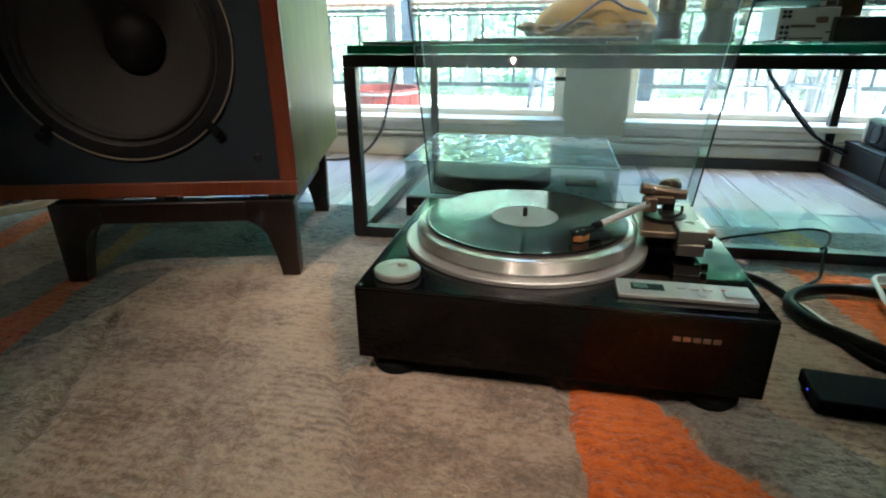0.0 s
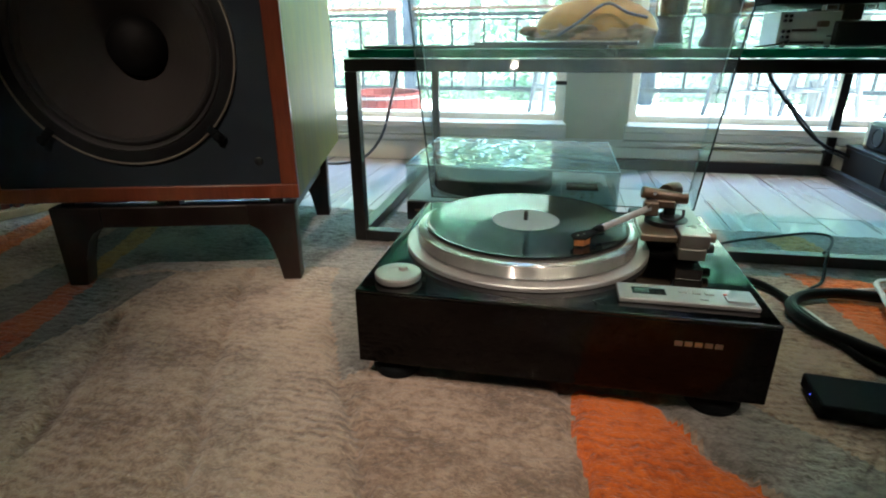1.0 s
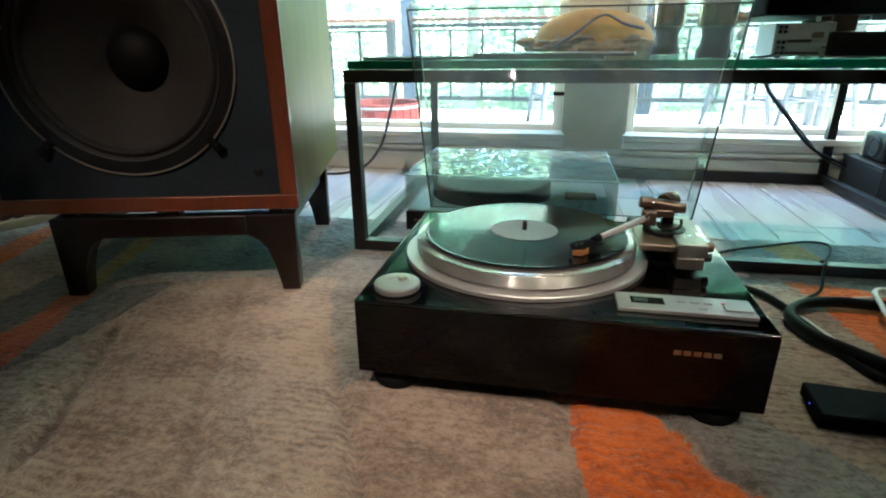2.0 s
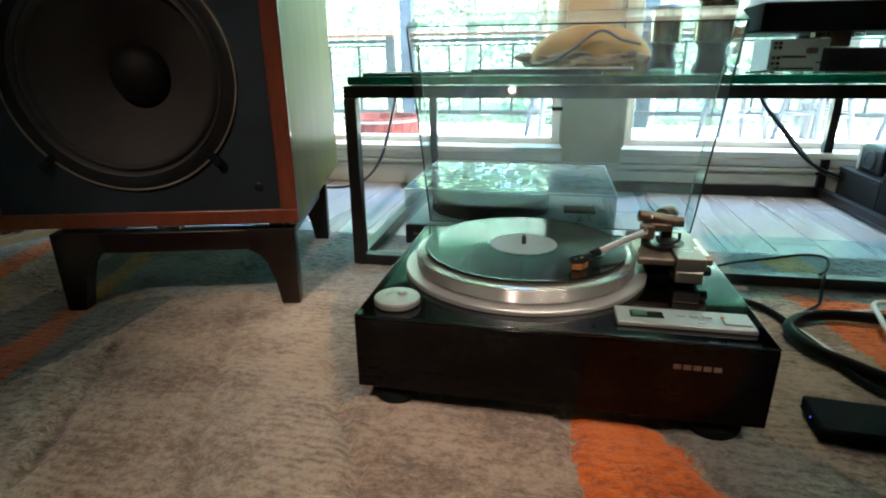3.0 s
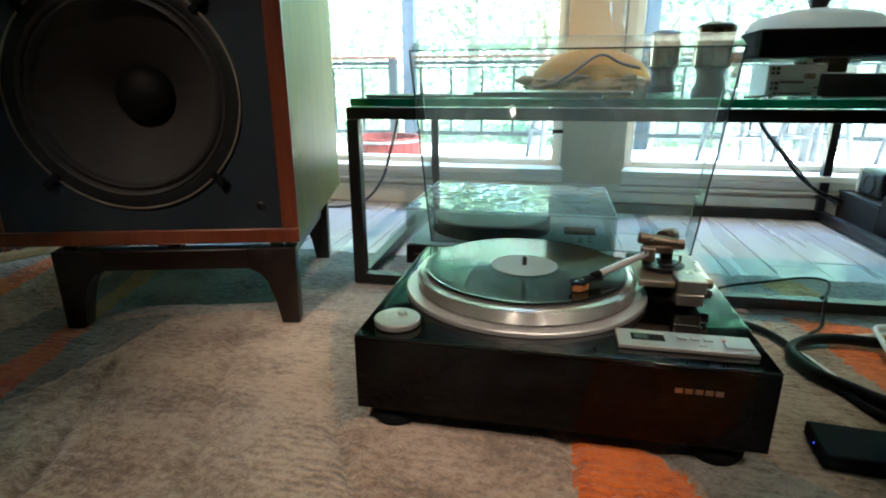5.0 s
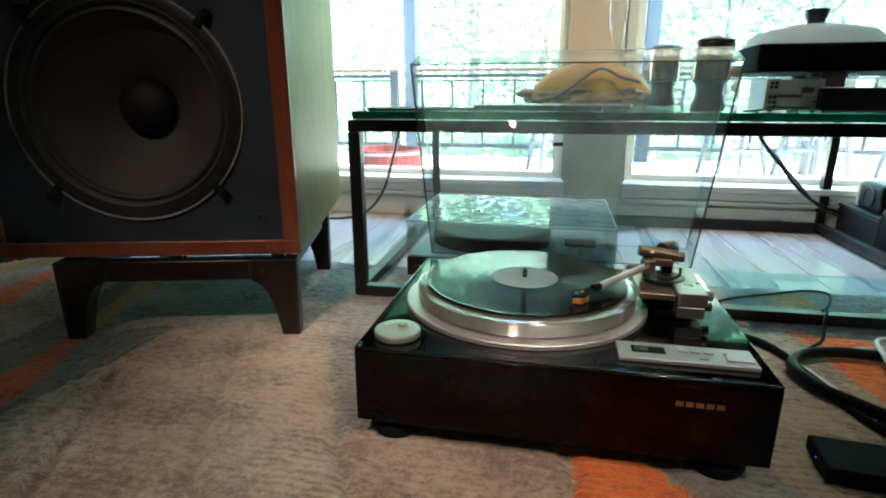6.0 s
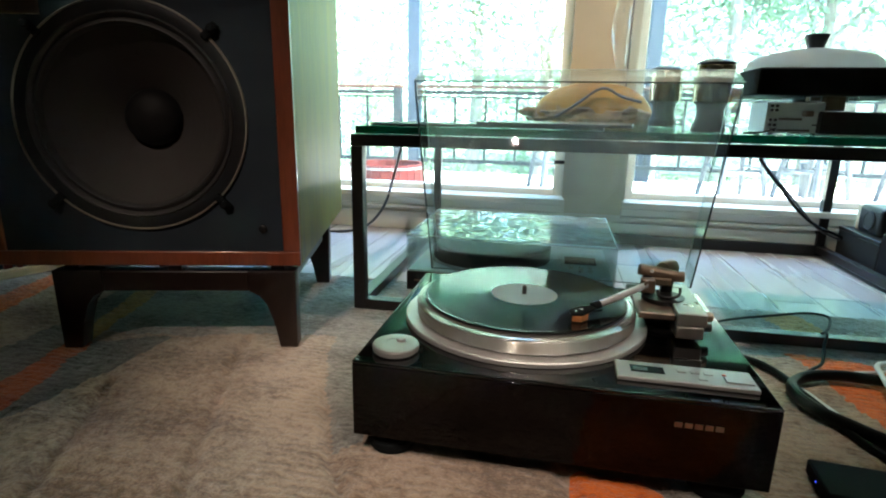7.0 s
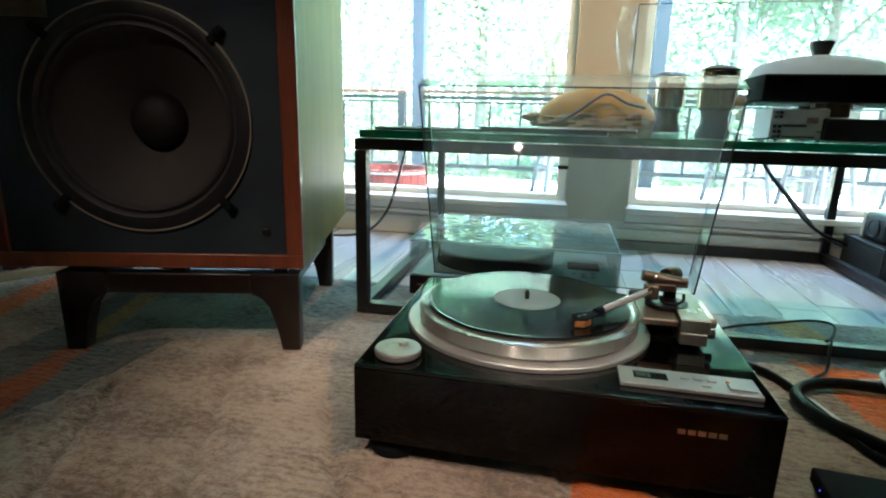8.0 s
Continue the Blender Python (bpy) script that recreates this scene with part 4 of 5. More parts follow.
def mound(rx, ry, z0, z1, rough, power, seed, dome=False):
    bm = bmesh.new()
    bmesh.ops.create_uvsphere(bm, u_segments=56, v_segments=28, radius=1.0)
    for v in bm.verts:
        p = v.co.copy()
        h = p.z
        s = (1 - abs(h) ** power) ** (1 / power) if abs(h) < 1 else 0
        r = math.hypot(p.x, p.y) or 1
        k = 1 + rough * noise.noise((p.x * 4, p.y * 4, p.z * 4 + seed)) + rough * 0.5 * noise.noise((p.x * 13, p.y * 13, p.z * 13 + seed))
        v.co = (p.x / r * s * rx * k, p.y / r * s * ry * k, z0 + (z1 - z0) * (max(0.0, h * k) if dome else (h + 1) / 2))
    return bm


part("crumb_base", mound(0.176, 0.136, 0.0, 0.064, 0.12, 3.0, 1, True), M_crumb, loaf, "brown crumbly base")
part("crust", mound(0.166, 0.126, 0.004, 0.116, 0.02, 2.3, 5, True), M_crust, loaf, "smooth yellow crust")
part("tail", mound(0.035, 0.03, 0.018, 0.046, 0.2, 2.0, 9), M_crumb, loaf, "ragged brown end", True, Matrix.Translation((-0.172, -0.01, 0)))
part("ribbon", tube([(-0.10, -0.118, 0.020), (-0.05, -0.128, 0.052), (0.0, -0.118, 0.090), (0.03, -0.112, 0.096), (0.07, -0.118, 0.075), (0.12, -0.108, 0.062)], 0.0038, 8, 6), M_wrap, loaf, "grey folded ribbon")

# canisters
M_canister = material("bronze_steel", (0.32, 0.26, 0.18), 0.22, 1.0, 0.12, 8, 0.0, 90, 0, None, (30, 30, 0.2))
for cx, cy, cs in ((0.291, 1.20, 0.85), (0.283, 1.68, 1.0)):
    c = thing("canister", "steel canister with dark waisted base on glass", "canister", pose(cx, cy, TOP), group="canisters on the table")
    c.scale = (cs, cs, cs)
    part("base", lathe([(0, 0), (0.036, 0), (0.038, 0.003), (0.038, 0.014), (0.031, 0.030), (0.029, 0.050), (0.033, 0.064), (0.040, 0.069), (0, 0.069)], 56), M_blackpl, c, "dark waisted base")
    part("barrel", lathe([(0.040, 0.069), (0.042, 0.071), (0.042, 0.150), (0.0405, 0.152), (0, 0.152)], 64), M_canister, c, "brushed steel barrel")
    part("cap", lathe([(0.0415, 0.152), (0.041, 0.157), (0.030, 0.163), (0.012, 0.166), (0, 0.166)], 64), M_blackpl, c, "dark domed cap")

# big record player on the table
t3 = thing("large_record_player", "black record player with thick pale platter on glass", "record player", pose(0.506, 1.32, TOP))
t3.scale = (0.83, 0.83, 0.875)
M_platter = material("frosted_acrylic", (0.62, 0.70, 0.71), 0.35, 0, 0.04, 10, 0.02, 200)
PN, PK = M_platter.node_tree.nodes, M_platter.node_tree.links
frost, frost_mix = PN.new("ShaderNodeBsdfTranslucent"), PN.new("ShaderNodeMixShader")
frost.inputs[0].default_value = (0.7, 0.8, 0.8, 1)
frost_mix.inputs[0].default_value = 0.75
PK.new(PN["Principled BSDF"].outputs[0], frost_mix.inputs[1])
PK.new(frost.outputs[0], frost_mix.inputs[2])
PK.new(frost_mix.outputs[0], PN["Material Output"].inputs[0])
part("plinth", box(-0.178, 0.345, -0.20, 0.20, 0.083, 0.140, 0.004), M_matte, t3, "thick black plinth")
for sx, sy in ((0.31, -0.15), (0.05, 0.14), (0.31, 0.14)):
    part("support", lathe([(0, 0), (0.030, 0), (0.030, 0.0829), (0, 0.0829)], 32, (sx, sy, 0)), M_steel, t3)
part("platter", lathe([(0, 0.142), (0.149, 0.142), (0.151, 0.144), (0.150, 0.152), (0.141, 0.168), (0.130, 0.176), (0.10, 0.184), (0.06, 0.191), (0.03, 0.195), (0, 0.196)], 128), M_platter, t3, "thick frosted pale platter")
part("clamp", lathe([(0, 0.197), (0.018, 0.197), (0.019, 0.200), (0.027, 0.222), (0.027, 0.227), (0.025, 0.228), (0, 0.228)], 40), M_blackpl, t3, "black record clamp")
drop = part("arm_mount", box(-0.022, 0.020, -0.165, -0.120, 0.052, 0.0828, 0.003), M_bronze, t3, "bronze arm mount under the plinth")
part("arm_stub", box(-0.052, -0.0225, -0.158, -0.130, 0.0715, 0.0825, 0.002), M_bronze, drop)
for fx in (-0.056, 0.018):
    for a in ((fx, fx + 0.024, 0.0810, 0.0826), (fx, fx + 0.024, 0.0715, 0.0731), (fx, fx + 0.002, 0.0731, 0.0810), (fx + 0.022, fx + 0.024, 0.0731, 0.0810)):
        part("clip_frame", box(a[0], a[1], -0.169, -0.1655, a[2], a[3]), M_label, drop, "pale square clip", False)
part("arm_board", box(0.20, 0.335, -0.12, 0.12, 0.141, 0.160, 0.003), M_steel, t3)

M_white_case = material("mint_white_enamel", (0.72, 0.78, 0.75), 0.35, 0, 0.04, 20, 0.02, 300)
amp = thing("phono_amplifier", "pale metal amplifier with rows of dark screws", "amplifier", pose(0.438, 1.215, TOP))
amp.scale = (0.79, 0.79, 0.86)
part("case", box(-0.069, 0.057, -0.06, 0.06, 0.004, 0.070, 0.002), M_white_case, amp, "pale mint-white enamelled case")
for fx in (-0.05, 0.045):
    for fy in (-0.045, 0.045):
        part("foot", lathe([(0, 0), (0.006, 0), (0.006, 0.004), (0, 0.004)], 12, (fx, fy, 0)), M_rubber, amp)
for sx in (-0.059, -0.048):
    for sz in (0.010, 0.021, 0.032, 0.053, 0.062):
        part("socket", lathe([(0, 0), (0.0034, 0), (0.0034, 0.006), (0.0024, 0.008), (0, 0.008)], 14), M_blackpl, amp, "", True, Matrix.Translation((sx, -0.0601, sz)) @ Matrix.Rotation(radians(90), 4, 'X'))
for bz, b0, b1 in ((0.034, -0.041, 0.010), (0.010, -0.041, 0.030)):
    bar = part("terminal_strip", box(b0, b1, -0.0632, -0.0601, bz - 0.0016, bz + 0.0016, 0.0004), M_blackpl, amp, "narrow black terminal strip")
    for k in range(9):
        tx = b0 + (b1 - b0) * (k + 0.5) / 9
        part("pin", box(tx - 0.0012, tx + 0.0012, -0.0655, -0.0633, bz - 0.0028, bz + 0.0028), M_bronze, bar, "", False)
part("slot", box(0.034, 0.046, -0.0615, -0.0598, 0.021, 0.0235), M_blackpl, amp, "", False)
part("plug", box(0.008, 0.026, -0.085, -0.060, 0.040, 0.052, 0.003), M_bronze, amp, "brown plug")
part("lead", tube([(-0.045, -0.067, 0.014), (-0.06, -0.09, 0.012), (-0.085, -0.10, 0.006), (-0.12, -0.08, 0.002)], 0.002, 8, 6), M_blackpl, amp)
psu = thing("power_supply", "dark matte metal box beside the amplifier", "power supply", pose(0.552, 1.205, TOP))
psu.scale = (0.79, 0.75, 0.84)
part("case", box(-0.10, 0.16, -0.075, 0.06, 0.004, 0.053, 0.004), M_blackpl, psu)
part("base_strip", box(-0.095, 0.15, -0.070, 0.055, 0, 0.0038), M_label, psu, "pale base strip", False)

# clear cover standing behind the big record player
cv = thing("clear_cover", "large clear acrylic cover standing on the glass", "dust cover", pose(0, 0, -0.0412))
cv.scale = (1.1, 1.1, 1.1)
cvp = part("sheet", box(0.178, 0.86, 1.700, 1.704, TOP, 0.752), M_sheet, cv, "clear acrylic sheet", False)
part("side_sheet", box(0.178, 0.1805, 1.705, 1.93, TOP, 0.752), M_sheet, cv, "", False)
for a in ((0.1755, 0.1778, 1.698, 1.7055, TOP, 0.752), (0.1778, 0.86, 1.699, 1.7055, 0.7522, 0.7545)):
    part("edge", box(*a), M_wrap, cv, "grey polished edge", False)
bm = bmesh.new()
rows_ = []
for k in range(13):
    f = k / 12
    z = TOP + 0.145 + 0.20 * f
    w = 0.045 * math.sin(math.pi * min(1, 0.12 + f * 0.62)) + 0.004
    rows_.append([bm.verts.new((0.174 - w * (0.5 - 0.5 * math.cos(math.pi * j / 6)), 1.712 + 0.02 * math.sin(math.pi * j / 6) + 0.006 * noise.noise((f * 6, j, 0)), z)) for j in range(7)])
for a, b in zip(rows_, rows_[1:]):
    for j in range(6):
        bm.faces.new((a[j], a[j + 1], b[j + 1], b[j]))
bmesh.ops.solidify(bm, geom=list(bm.faces), thickness=0.001)
part("wrapping", bm, M_sheet, cv, "crinkled clear plastic wrapping")

# ---- things on the floor beside the record player ----
hub = thing("network_box", "flat black plastic box with a blue light", "electronics box", pose(0.332, 0.612, 0.0, 0, 0, -4))
part("case", box(0, 0.115, 0, 0.072, 0.002, 0.0215, 0.003), M_matte, hub)
part("foot_pad", box(0.01, 0.105, 0.008, 0.064, -0.001, 0.002), M_rubber, hub, "", False)
M_led = bpy.data.materials.new("blue_light")
M_led.use_nodes = True
M_led.node_tree.nodes["Principled BSDF"].inputs["Emission Color"].default_value = (0.03, 0.06, 1, 1)
M_led.node_tree.nodes["Principled BSDF"].inputs["Emission Strength"].default_value = 0.1
part("indicator", lathe([(0, -0.0006), (0.0009, -0.0006), (0.0009, 0.0006), (0, 0.0006)], 12), M_led, hub, "tiny blue light", True, Matrix.Translation((0.0, 0.036, 0.012)) @ Matrix.Rotation(radians(90), 4, 'Y'))
part("plug", box(0.1150, 0.128, 0.03, 0.045, 0.006, 0.014, 0.001), M_satin, hub, "silver plug")

M_cable = material("black_cable", (0.006, 0.009, 0.009), 0.38, 0, 0.2, 80, 0.05)
M_cable.node_tree.nodes["Principled BSDF"].inputs["Specular IOR Level"].default_value = 0.1
M_white_cable = material("white_cable", (0.66, 0.68, 0.68), 0.4, 0, 0.05, 40, 0.0)


def cable(points, r, mt, label):
    return tagged(part("cable", tube(points, r, 12, 8), mt), label, "cable")


cable([(0.235, 0.99, 0.045), (0.29, 1.03, 0.018), (0.345, 1.025, 0.008), (0.385, 1.0, 0.0065), (0.408, 0.955, 0.005), (0.416, 0.915, 0.003), (0.428, 0.86, 0.002)], 0.0065, M_cable, "black power cable lying on the rug")
cable([(0.95, 0.99, 0.0125), (0.75, 0.975, 0.0115), (0.577, 0.968, 0.0115), (0.504, 0.972, 0.0115), (0.445, 0.955, 0.0115), (0.408, 0.918, 0.0115), (0.400, 0.880, 0.0115), (0.414, 0.832, 0.0115), (0.443, 0.797, 0.0115), (0.478, 0.760, 0.0115), (0.60, 0.66, 0.0115)], 0.0095, M_cable, "thick black cable looped on the rug")
cable([(0.418, 0.905, 0.004), (0.43, 0.85, 0.004), (0.432, 0.815, 0.004), (0.445, 0.765, 0.0045), (0.468, 0.730, 0.0045), (0.56, 0.64, 0.0045)], 0.0055, M_cable, "thinner black cable under the thick loop")
cable([(0.24, 1.02, 0.02), (0.30, 1.14, 0.006), (0.388, 1.227, 0.004), (0.505, 1.286, 0.004), (0.585, 1.322, 0.004), (0.624, 1.306, 0.004), (0.590, 1.225, 0.004), (0.544, 1.165, 0.008), (0.540, 1.130, 0.030), (0.536, 1.112, 0.031), (0.522, 1.084, 0.020), (0.503, 1.040, 0.004), (0.47, 1.002, 0.004), (0.425, 0.955, 0.004)], 0.003, M_cable, "thin black cable crossing the table rail")
cable([(0.410, 0.935, 0.003), (0.427, 0.908, 0.003), (0.436, 0.870, 0.0035), (0.455, 0.815, 0.0035), (0.490, 0.765, 0.004), (0.60, 0.69, 0.004)], 0.0035, M_white_cable, "thin white cable under the black loop")
cable([(0.470, 0.990, 0.003), (0.507, 0.998, 0.003), (0.566, 1.016, 0.003), (0.68, 1.045, 0.003), (0.80, 1.03, 0.004)], 0.003, M_white_cable, "thin white cable lying on the rug")
cable([(0.72, 1.07, 0.004), (0.618, 1.050, 0.010), (0.572, 1.005, 0.022), (0.556, 0.955, 0.024), (0.545, 0.900, 0.021), (0.56, 0.84, 0.010), (0.66, 0.78, 0.004)], 0.0042, M_white_cable, "looped white cable over the black one")
cable([(-0.535, 1.9, 0.368), (-0.555, 1.9, 0.310), (-0.585, 1.9, 0.204), (-0.620, 1.9, 0.100), (-0.687, 1.9, 0.020), (-0.78, 1.88, -0.007), (-0.95, 1.86, -0.008)], 0.005, M_wrap, "twisted grey cable hanging behind the table")
cable([(0.622, 1.95, 0.368), (0.645, 1.95, 0.305), (0.708, 1.95, 0.229), (0.784, 1.95, 0.143), (0.850, 1.955, 0.095), (0.93, 1.955, 0.06), (1.0, 1.95, -0.007)], 0.005, M_cable, "dark cable hanging behind the table")
cable([(0.630, 1.955, 0.368), (0.655, 1.952, 0.300), (0.712, 1.955, 0.236), (0.790, 1.953, 0.150), (0.856, 1.958, 0.085), (0.93, 1.965, 0.05), (1.02, 1.96, -0.007)], 0.0035, M_wrap, "thin grey cable beside a dark one")

# grey boxes and devices beyond the table's end
M_greybox = material("grey_metal", (0.030, 0.034, 0.031), 0.4, 0.3, 0.1, 20, 0.03)
for y0, y1 in ((1.745, 1.985), (1.40, 1.665)):
    b = thing("grey_box", "low dark grey metal box on the floor by the table", "box", pose(0.925, y0, -0.0118), group="grey boxes by the table")
    part("body", box(0, 0.22, 0, y1 - y0, 0, 0.100, 0.003), M_greybox, b)
    part("lid", box(-0.002, 0.222, -0.002, y1 - y0 + 0.002, 0.1002, 0.110, 0.002), M_greybox, b, "dark grey lid")
post = tagged(part("block", box(0.922, 1.10, 1.673, 1.736, -0.0118, 0.125, 0.004), M_blackpl), "upright black block between two grey boxes", "block")
dv = thing("small_speaker", "dark rounded desk device on the grey box", "device", pose(0.945, 1.80, 0.0982))
part("body", box(0, 0.12, 0, 0.13, 0, 0.085, 0.014, 4), M_blackpl, dv)
part("dial", lathe([(0, 0), (0.030, 0), (0.030, 0.006), (0.026, 0.009), (0, 0.009)], 40), M_rubber, dv, "", True, Matrix.Translation((0.055, -0.0001, 0.042)) @ Matrix.Rotation(radians(90), 4, 'X'))
part("side_dial", lathe([(0, 0), (0.030, 0), (0.030, 0.003), (0.026, 0.005), (0.024, 0.003), (0, 0.003)], 40), M_rubber, dv, "", True, Matrix.Translation((-0.0001, 0.060, 0.042)) @ Matrix.Rotation(radians(-90), 4, 'Y'))
part("end_strip", box(0.004, 0.110, 0.1301, 0.146, 0, 0.080, 0.004), M_column, dv, "cream end strip")
part("back_shell", box(0.1201, 0.165, 0.01, 0.12, 0, 0.078, 0.008, 3), M_panel, dv, "pale shell")
dk = tagged(part("black_case", box(0.935, 1.10, 1.42, 1.62, 0.0984, 0.182, 0.006, 3), M_blackpl), "black case standing on the second grey box", "case")

# low record shelf beyond the loudspeaker
M_shelf = wood("light_oak", (0.33, 0.21, 0.10), (0.46, 0.31, 0.17), 0.45, (0.2, 1, 1), 16, 0.0)
sh = thing("record_shelf", "low oak shelf filled with upright records", "shelf", pose(-1.372, 1.060, 0.0, 0, 0, 66))
part("board", box(-0.75, 0.45, 0, 0.33, 0.0, 0.022, 0.002), M_shelf, sh, "oak bottom board")
part("top_board", box(-0.75, 0.45, 0, 0.33, 0.360, 0.382, 0.002), M_shelf, sh)
part("back_board", box(-0.75, 0.45, 0.312, 0.33, 0.0222, 0.3598), M_shelf, sh)
for sx in (-0.75, 0.43):
    part("end_board", box(sx, sx + 0.02, 0, 0.311, 0.0222, 0.3598), M_shelf, sh)
spines = [material("spine_" + n, c, 0.5, 0, 0.2, 30, 0.02) for n, c in (("black", (0.02, 0.02, 0.022)), ("brown", (0.09, 0.05, 0.03)), ("cream", (0.40, 0.36, 0.30)), ("blue", (0.04, 0.06, 0.10)), ("red", (0.16, 0.03, 0.025)))]
rx = -0.725
while rx < 0.42:
    wd = random.uniform(0.004, 0.010)
    d0 = random.uniform(0.008, 0.03)
    r = part("record_sleeve", box(rx, rx + wd, d0, d0 + 0.275, 0.0224, 0.335), random.choice(spines), smooth=False)
    r.matrix_world = sh.matrix_world
    tagged(r, "record in a worn sleeve standing on the shelf", "record sleeve", "records on the shelf")
    rx += wd + 0.001

# ---- rug ----
def inside(x, y, poly):
    hit = False
    for (ax, ay), (bx, by) in zip(poly, poly[1:] + poly[:1]):
        if (ay > y) != (by > y) and x < (bx - ax) * (y - ay) / (by - ay) + ax:
            hit = not hit
    return hit


PATCHES = [
    (2, [(0.036, 0.62), (0.147, 0.62), (0.190, 0.54), (0.255, 0.458), (0.36, 0.30), (0.10, 0.28), (0.062, 0.43), (0.050, 0.52)]),
    (1, [(0.56, 1.10), (0.60, 1.03), (0.70, 1.0), (0.70, 1.10)]),
    (2, [(0.455, 1.09), (0.475, 1.03), (0.487, 0.93), (0.500, 0.80), (0.60, 0.62), (1.1, 0.60), (1.1, 1.02), (0.62, 1.06)]),
    (3, [(0.470, 1.30), (0.565, 1.31), (0.592, 1.19), (0.508, 1.20)]),
    (2, [(-1.31, 1.18), (-1.25, 1.13), (-1.155, 0.866), (-1.06, 0.66), (-1.16, 0.68), (-1.271, 0.967)]),
    (4, [(-0.912, 0.85), (-0.862, 0.81), (-0.837, 0.773), (-0.772, 0.533), (-0.70, 0.34), (-0.80, 0.34), (-0.868, 0.616), (-0.895, 0.786)]),
    (3, [(-1.0, 1.10), (-0.943, 1.10), (-0.898, 0.962), (-0.865, 0.81), (-0.912, 0.84)]),
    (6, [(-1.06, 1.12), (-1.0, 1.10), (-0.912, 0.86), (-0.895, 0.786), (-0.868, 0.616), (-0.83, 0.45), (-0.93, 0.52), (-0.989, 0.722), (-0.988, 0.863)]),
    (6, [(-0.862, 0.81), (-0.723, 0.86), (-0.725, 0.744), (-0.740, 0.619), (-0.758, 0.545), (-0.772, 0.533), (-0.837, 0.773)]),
    (1, [(-0.42, 1.0), (-0.255, 0.99), (-0.235, 0.62), (-0.27, 0.59), (-0.336, 0.733), (-0.391, 0.854)]),
    (1, [(0.255, 0.64), (0.30, 0.60), (0.62, 0.30), (0.37, 0.30), (0.262, 0.46), (0.195, 0.545), (0.15, 0.62)]),
    # rear field greyed: cool daylight beyond the warm lamps, put into pile colour
    (1, [(-1.0, 1.34), (1.1, 1.34), (1.1, 1.10), (0.45, 1.08), (0.25, 0.99), (-0.30, 0.97), (-0.591, 0.908), (-0.723, 0.865), (-0.90, 0.86)]),
    (5, [(-0.58, 0.90), (-0.458, 0.576), (-0.357, 0.381), (-0.31, 0.25), (-0.10, 0.25), (-0.197, 0.467), (-0.283, 0.607), (-0.336, 0.733), (-0.391, 0.854), (-0.42, 0.95)]),
]
# carved grooves between the fields
GROOVES = [[(-0.70, 0.68), (-0.686, 0.651), (-0.64, 0.55), (-0.597, 0.448), (-0.569, 0.38)], [(-0.58, 0.895), (-0.52, 0.73), (-0.458, 0.576), (-0.357, 0.381)], [(-0.336, 0.733), (-0.283, 0.607), (-0.197, 0.467), (-0.15, 0.36)], [(0.036, 0.62), (0.050, 0.52), (0.062, 0.43)], [(0.147, 0.62), (0.19, 0.54), (0.255, 0.458)]]


def groove(x, y, lines=GROOVES):
    best = 9
    for line in lines:
        for (ax, ay), (bx, by) in zip(line, line[1:]):
            dx, dy = bx - ax, by - ay
            f = max(0, min(1, ((x - ax) * dx + (y - ay) * dy) / (dx * dx + dy * dy)))
            best = min(best, math.hypot(x - ax - f * dx, y - ay - f * dy))
    return best


STEP = 0.0055
xs = [-1.9 + 0.05 * i for i in range(11)] + [-1.36 + STEP * i for i in range(int(2.2 / STEP))]
xs += [xs[-1] + 0.05 * (i + 1) for i in range(10)]
ys = [-0.80 + 0.05 * i for i in range(21)] + [0.26 + STEP * i for i in range(int(1.076 / STEP) + 1)]
NX, NY = len(xs) - 1, len(ys) - 1
verts, faces, which, shades = [], [], [], []
for j in range(NY + 1):
    for i in range(NX + 1):
        x, y = xs[i], ys[j]
        h = 0.0022 * noise.noise((x * 9, y * 9, 0)) + 0.0022 * noise.noise((x * 45, y * 70, 3)) + 0.0020 * noise.noise((x * 120, y * 160, 5)) - 0.002
        if y > 0.25 and x < 0.4:
            gd = groove(x + 0.012 * noise.noise((x * 30, y * 30, 21)), y)
            k = 0.65 + 0.7 * noise.noise((x * 18, y * 18, 31))
            h -= 0.015 * max(0.0, k + 0.25) * math.exp(-(gd / 0.0075) ** 2)
        h = max(h, -0.0112)
        # darkening painted along the grooves as their shade
        dark = 0.0
        if 0.25 < y < 1.0 and x < 0.0:
            qx = x + 0.008 * noise.noise((x * 22, y * 22, 21)) + 0.004 * noise.noise((x * 90, y * 90, 22))
            k = min(1.0, max(0.0, 0.55 + 1.1 * noise.noise((x * 16, y * 16, 33))))
            dark = 0.85 * k * math.exp(-(groove(qx, y, GROOVES[:1]) / 0.0055) ** 2) + 0.30 * k * math.exp(-(groove(qx, y, GROOVES[1:3]) / 0.005) ** 2)
        shades.append(dark)
        dy = 0.0
        if j == NY:
            dy = 0.010 * noise.noise((x * 11, 3, 1)) + 0.006 * noise.noise((x * 60, 3, 1))
        verts.append((x + 0.002 * noise.noise((x * 50, y * 50, 7)), y + dy + 0.002 * noise.noise((x * 50, y * 50, 11)), h))
for j in range(NY):
    for i in range(NX):
        a = j * (NX + 1) + i
        faces.append((a, a + 1, a + NX + 2, a + NX + 1))
        x, y = (xs[i] + xs[i + 1]) / 2, (ys[j] + ys[j + 1]) / 2
        wx = 0.009 * noise.noise((x * 14, y * 14, 2)) + 0.0025 * noise.noise((x * 70, y * 90, 5))
        wy = 0.009 * noise.noise((x * 14, y * 14, 9)) + 0.002 * noise.noise((x * 70, y * 90, 15))
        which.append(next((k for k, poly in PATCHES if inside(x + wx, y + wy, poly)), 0))
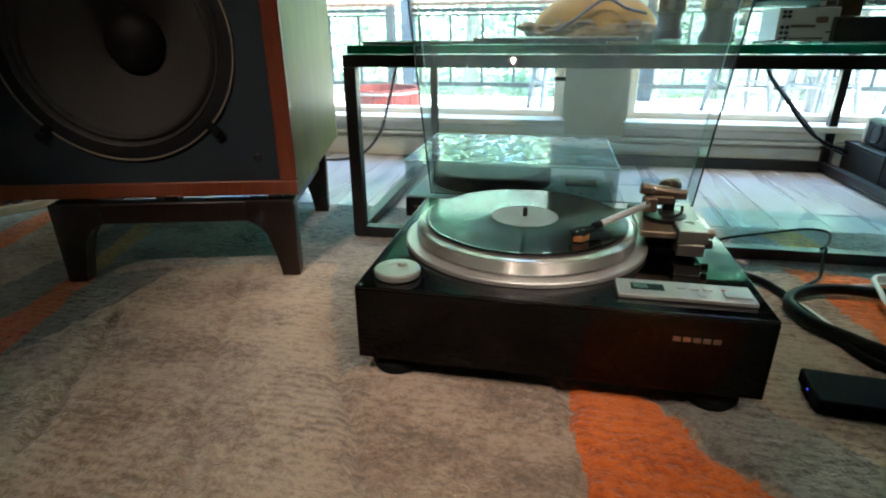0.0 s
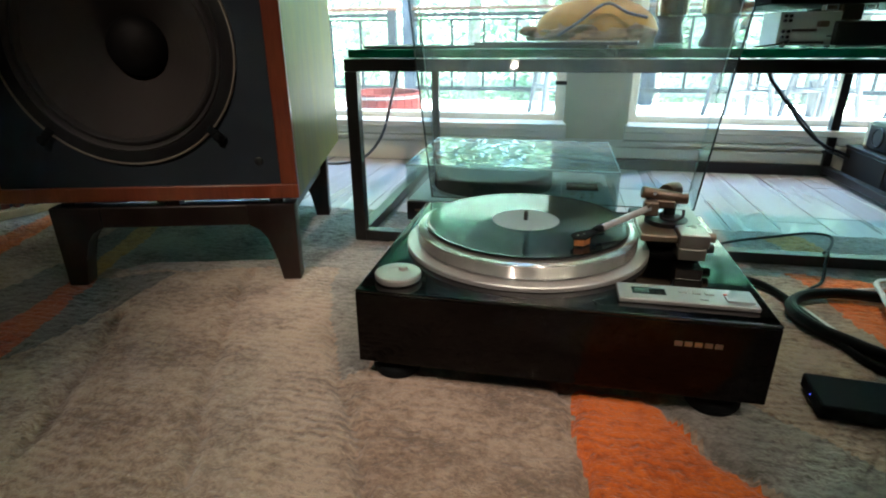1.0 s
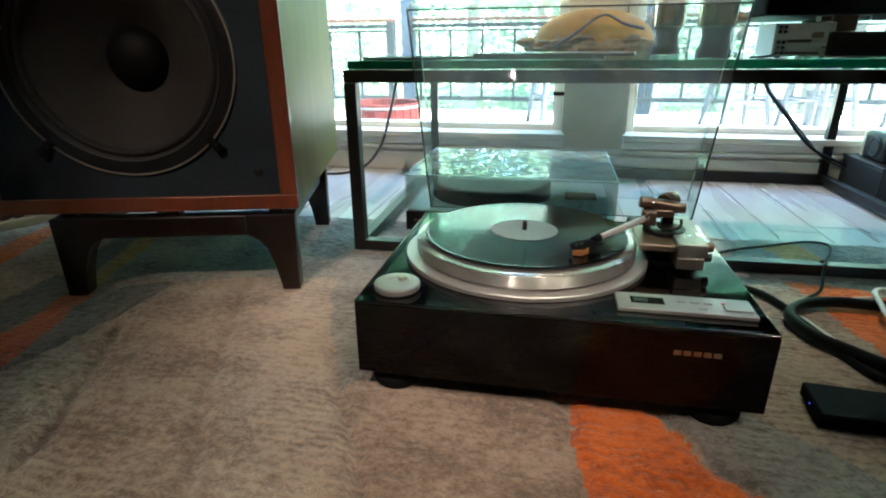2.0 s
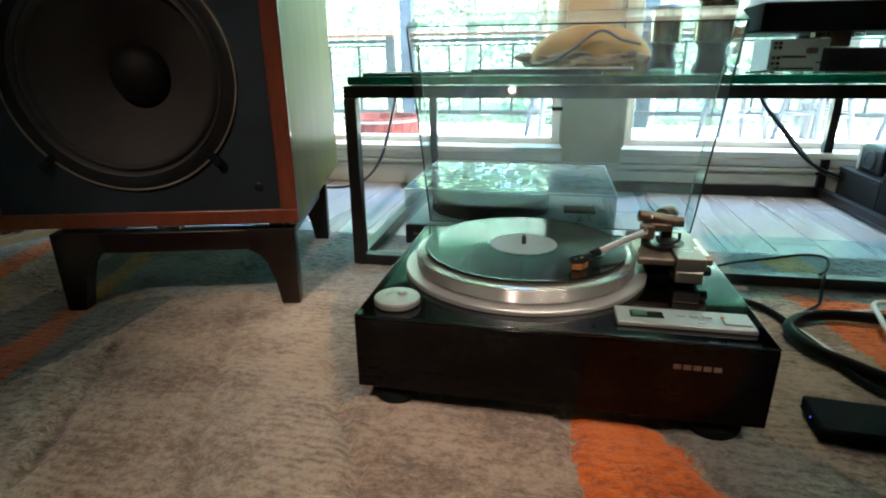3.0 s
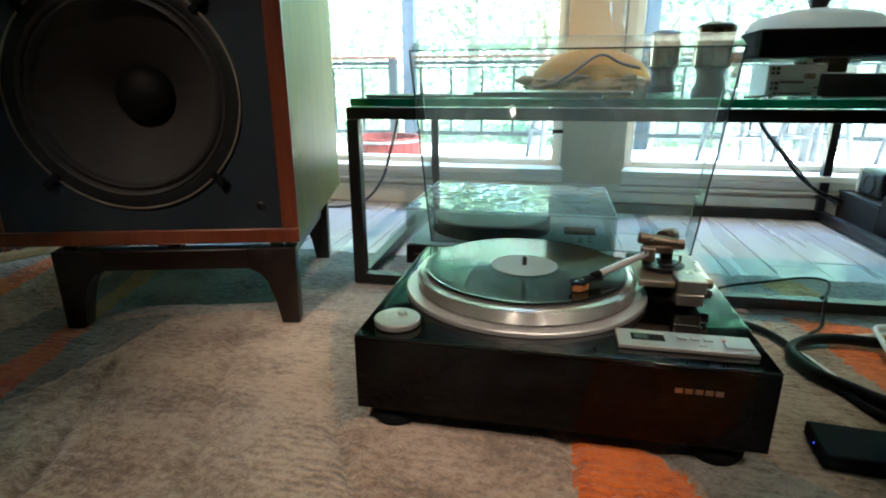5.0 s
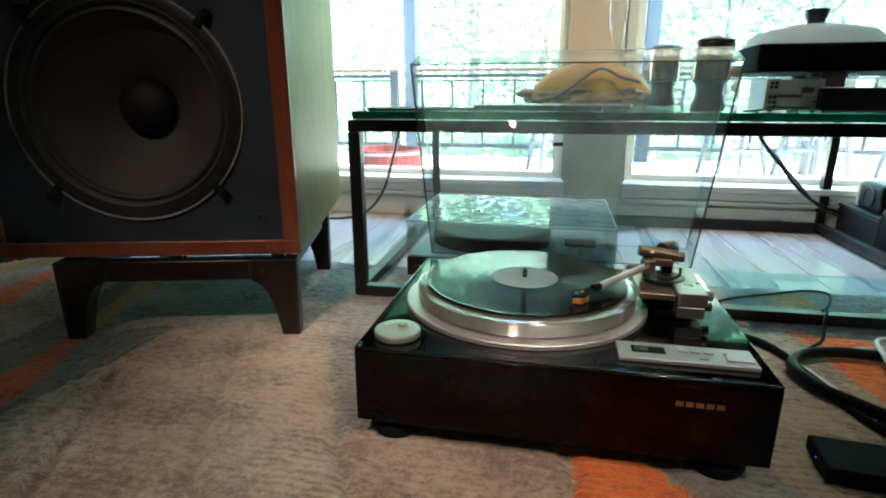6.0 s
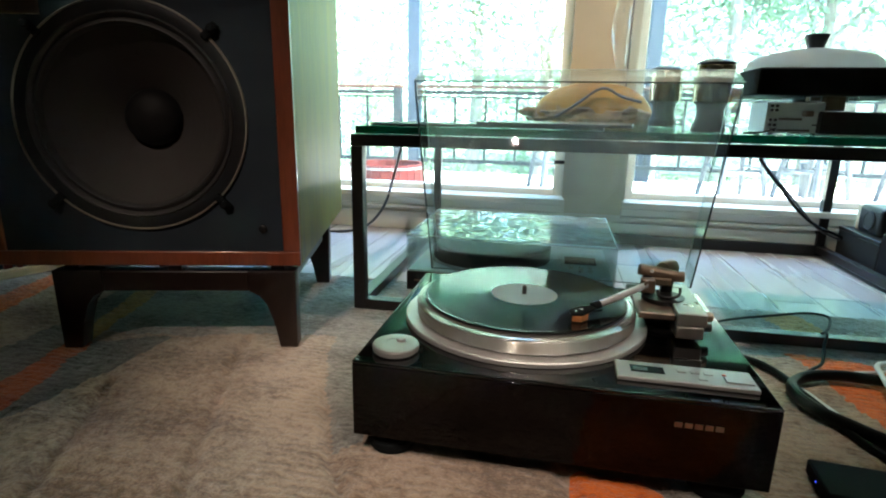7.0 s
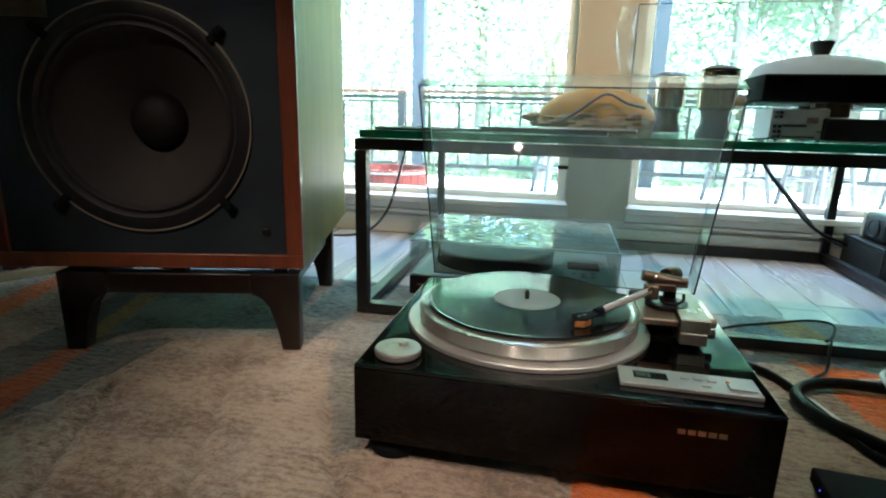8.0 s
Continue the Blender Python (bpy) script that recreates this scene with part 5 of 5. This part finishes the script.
edge = [i for i in range(NX + 1)] + [j * (NX + 1) + NX for j in range(1, NY + 1)] + [NY * (NX + 1) + i for i in range(NX - 1, -1, -1)] + [j * (NX + 1) for j in range(NY - 1, 0, -1)]
low = len(verts)
verts += [(verts[k][0], verts[k][1], -0.0118) for k in edge]
for k in range(len(edge)):
    n = (k + 1) % len(edge)
    faces.append((edge[n], edge[k], low + k, low + n))
    which.append(0)
me = bpy.data.meshes.new("rug")
me.from_pydata(verts, [], faces)
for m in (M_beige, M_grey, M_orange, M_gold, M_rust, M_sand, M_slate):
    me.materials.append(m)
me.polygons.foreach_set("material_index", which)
shades += [0.0] * (len(verts) - len(shades))
me.attributes.new("groove_shade", 'FLOAT', 'POINT').data.foreach_set("value", shades)
me.shade_smooth()
tagged(new("rug", me), "hand-tufted beige rug with orange and grey patches", "rug")

# ---- floor planks ----
floor_ob = bpy.data.objects["floor"]
begun = {}
for i in range(-26, 18):
    x = 0.552 + i * 0.117
    y = -0.9 + (0.0 if i == 1 else random.random() * 1.2)
    while y < WALL - 0.02:
        a, b = max(y, 0.6), min(y + 1.2, WALL - 0.004)
        if b - a > 0.05 and b > 1.2:
            tp = -0.0118 - random.random() * 0.0005
            bm = box(x, x + 0.1155, a, b - 0.0015, -0.030, tp, 0.0008, 1)
            part("plank", bm, M_plank, floor_ob, smooth=False)
            begun.setdefault(i, a)
        y += 1.2

# the rest of the boarded floor, behind and beside the walk
vs, fs = [], []
for i in range(-43, 34):
    x = 0.552 + i * 0.117
    end = begun.get(i, WALL - 0.004)
    y = -5.99 - random.random() * 1.1
    while y < end - 0.01:
        a, b = max(y, -5.99), min(y + 1.2, end) - 0.0015
        if b - a > 0.01:
            n, tp = len(vs), -0.0120 - random.random() * 0.0004
            vs += [(px, py, pz) for pz in (-0.0305, tp) for px, py in ((x, a), (x + 0.1155, a), (x + 0.1155, b), (x, b))]
            fs += [(n + 4, n + 5, n + 6, n + 7), (n, n + 1, n + 5, n + 4), (n + 1, n + 2, n + 6, n + 5), (n + 2, n + 3, n + 7, n + 6), (n + 3, n, n + 4, n + 7)]
        y += 1.2
me = bpy.data.meshes.new("far_planks")
me.from_pydata(vs, [], fs)
me.materials.append(M_plank)
far = new("far_planks", me)
far.parent = floor_ob
tagged(far, kind="stuff")
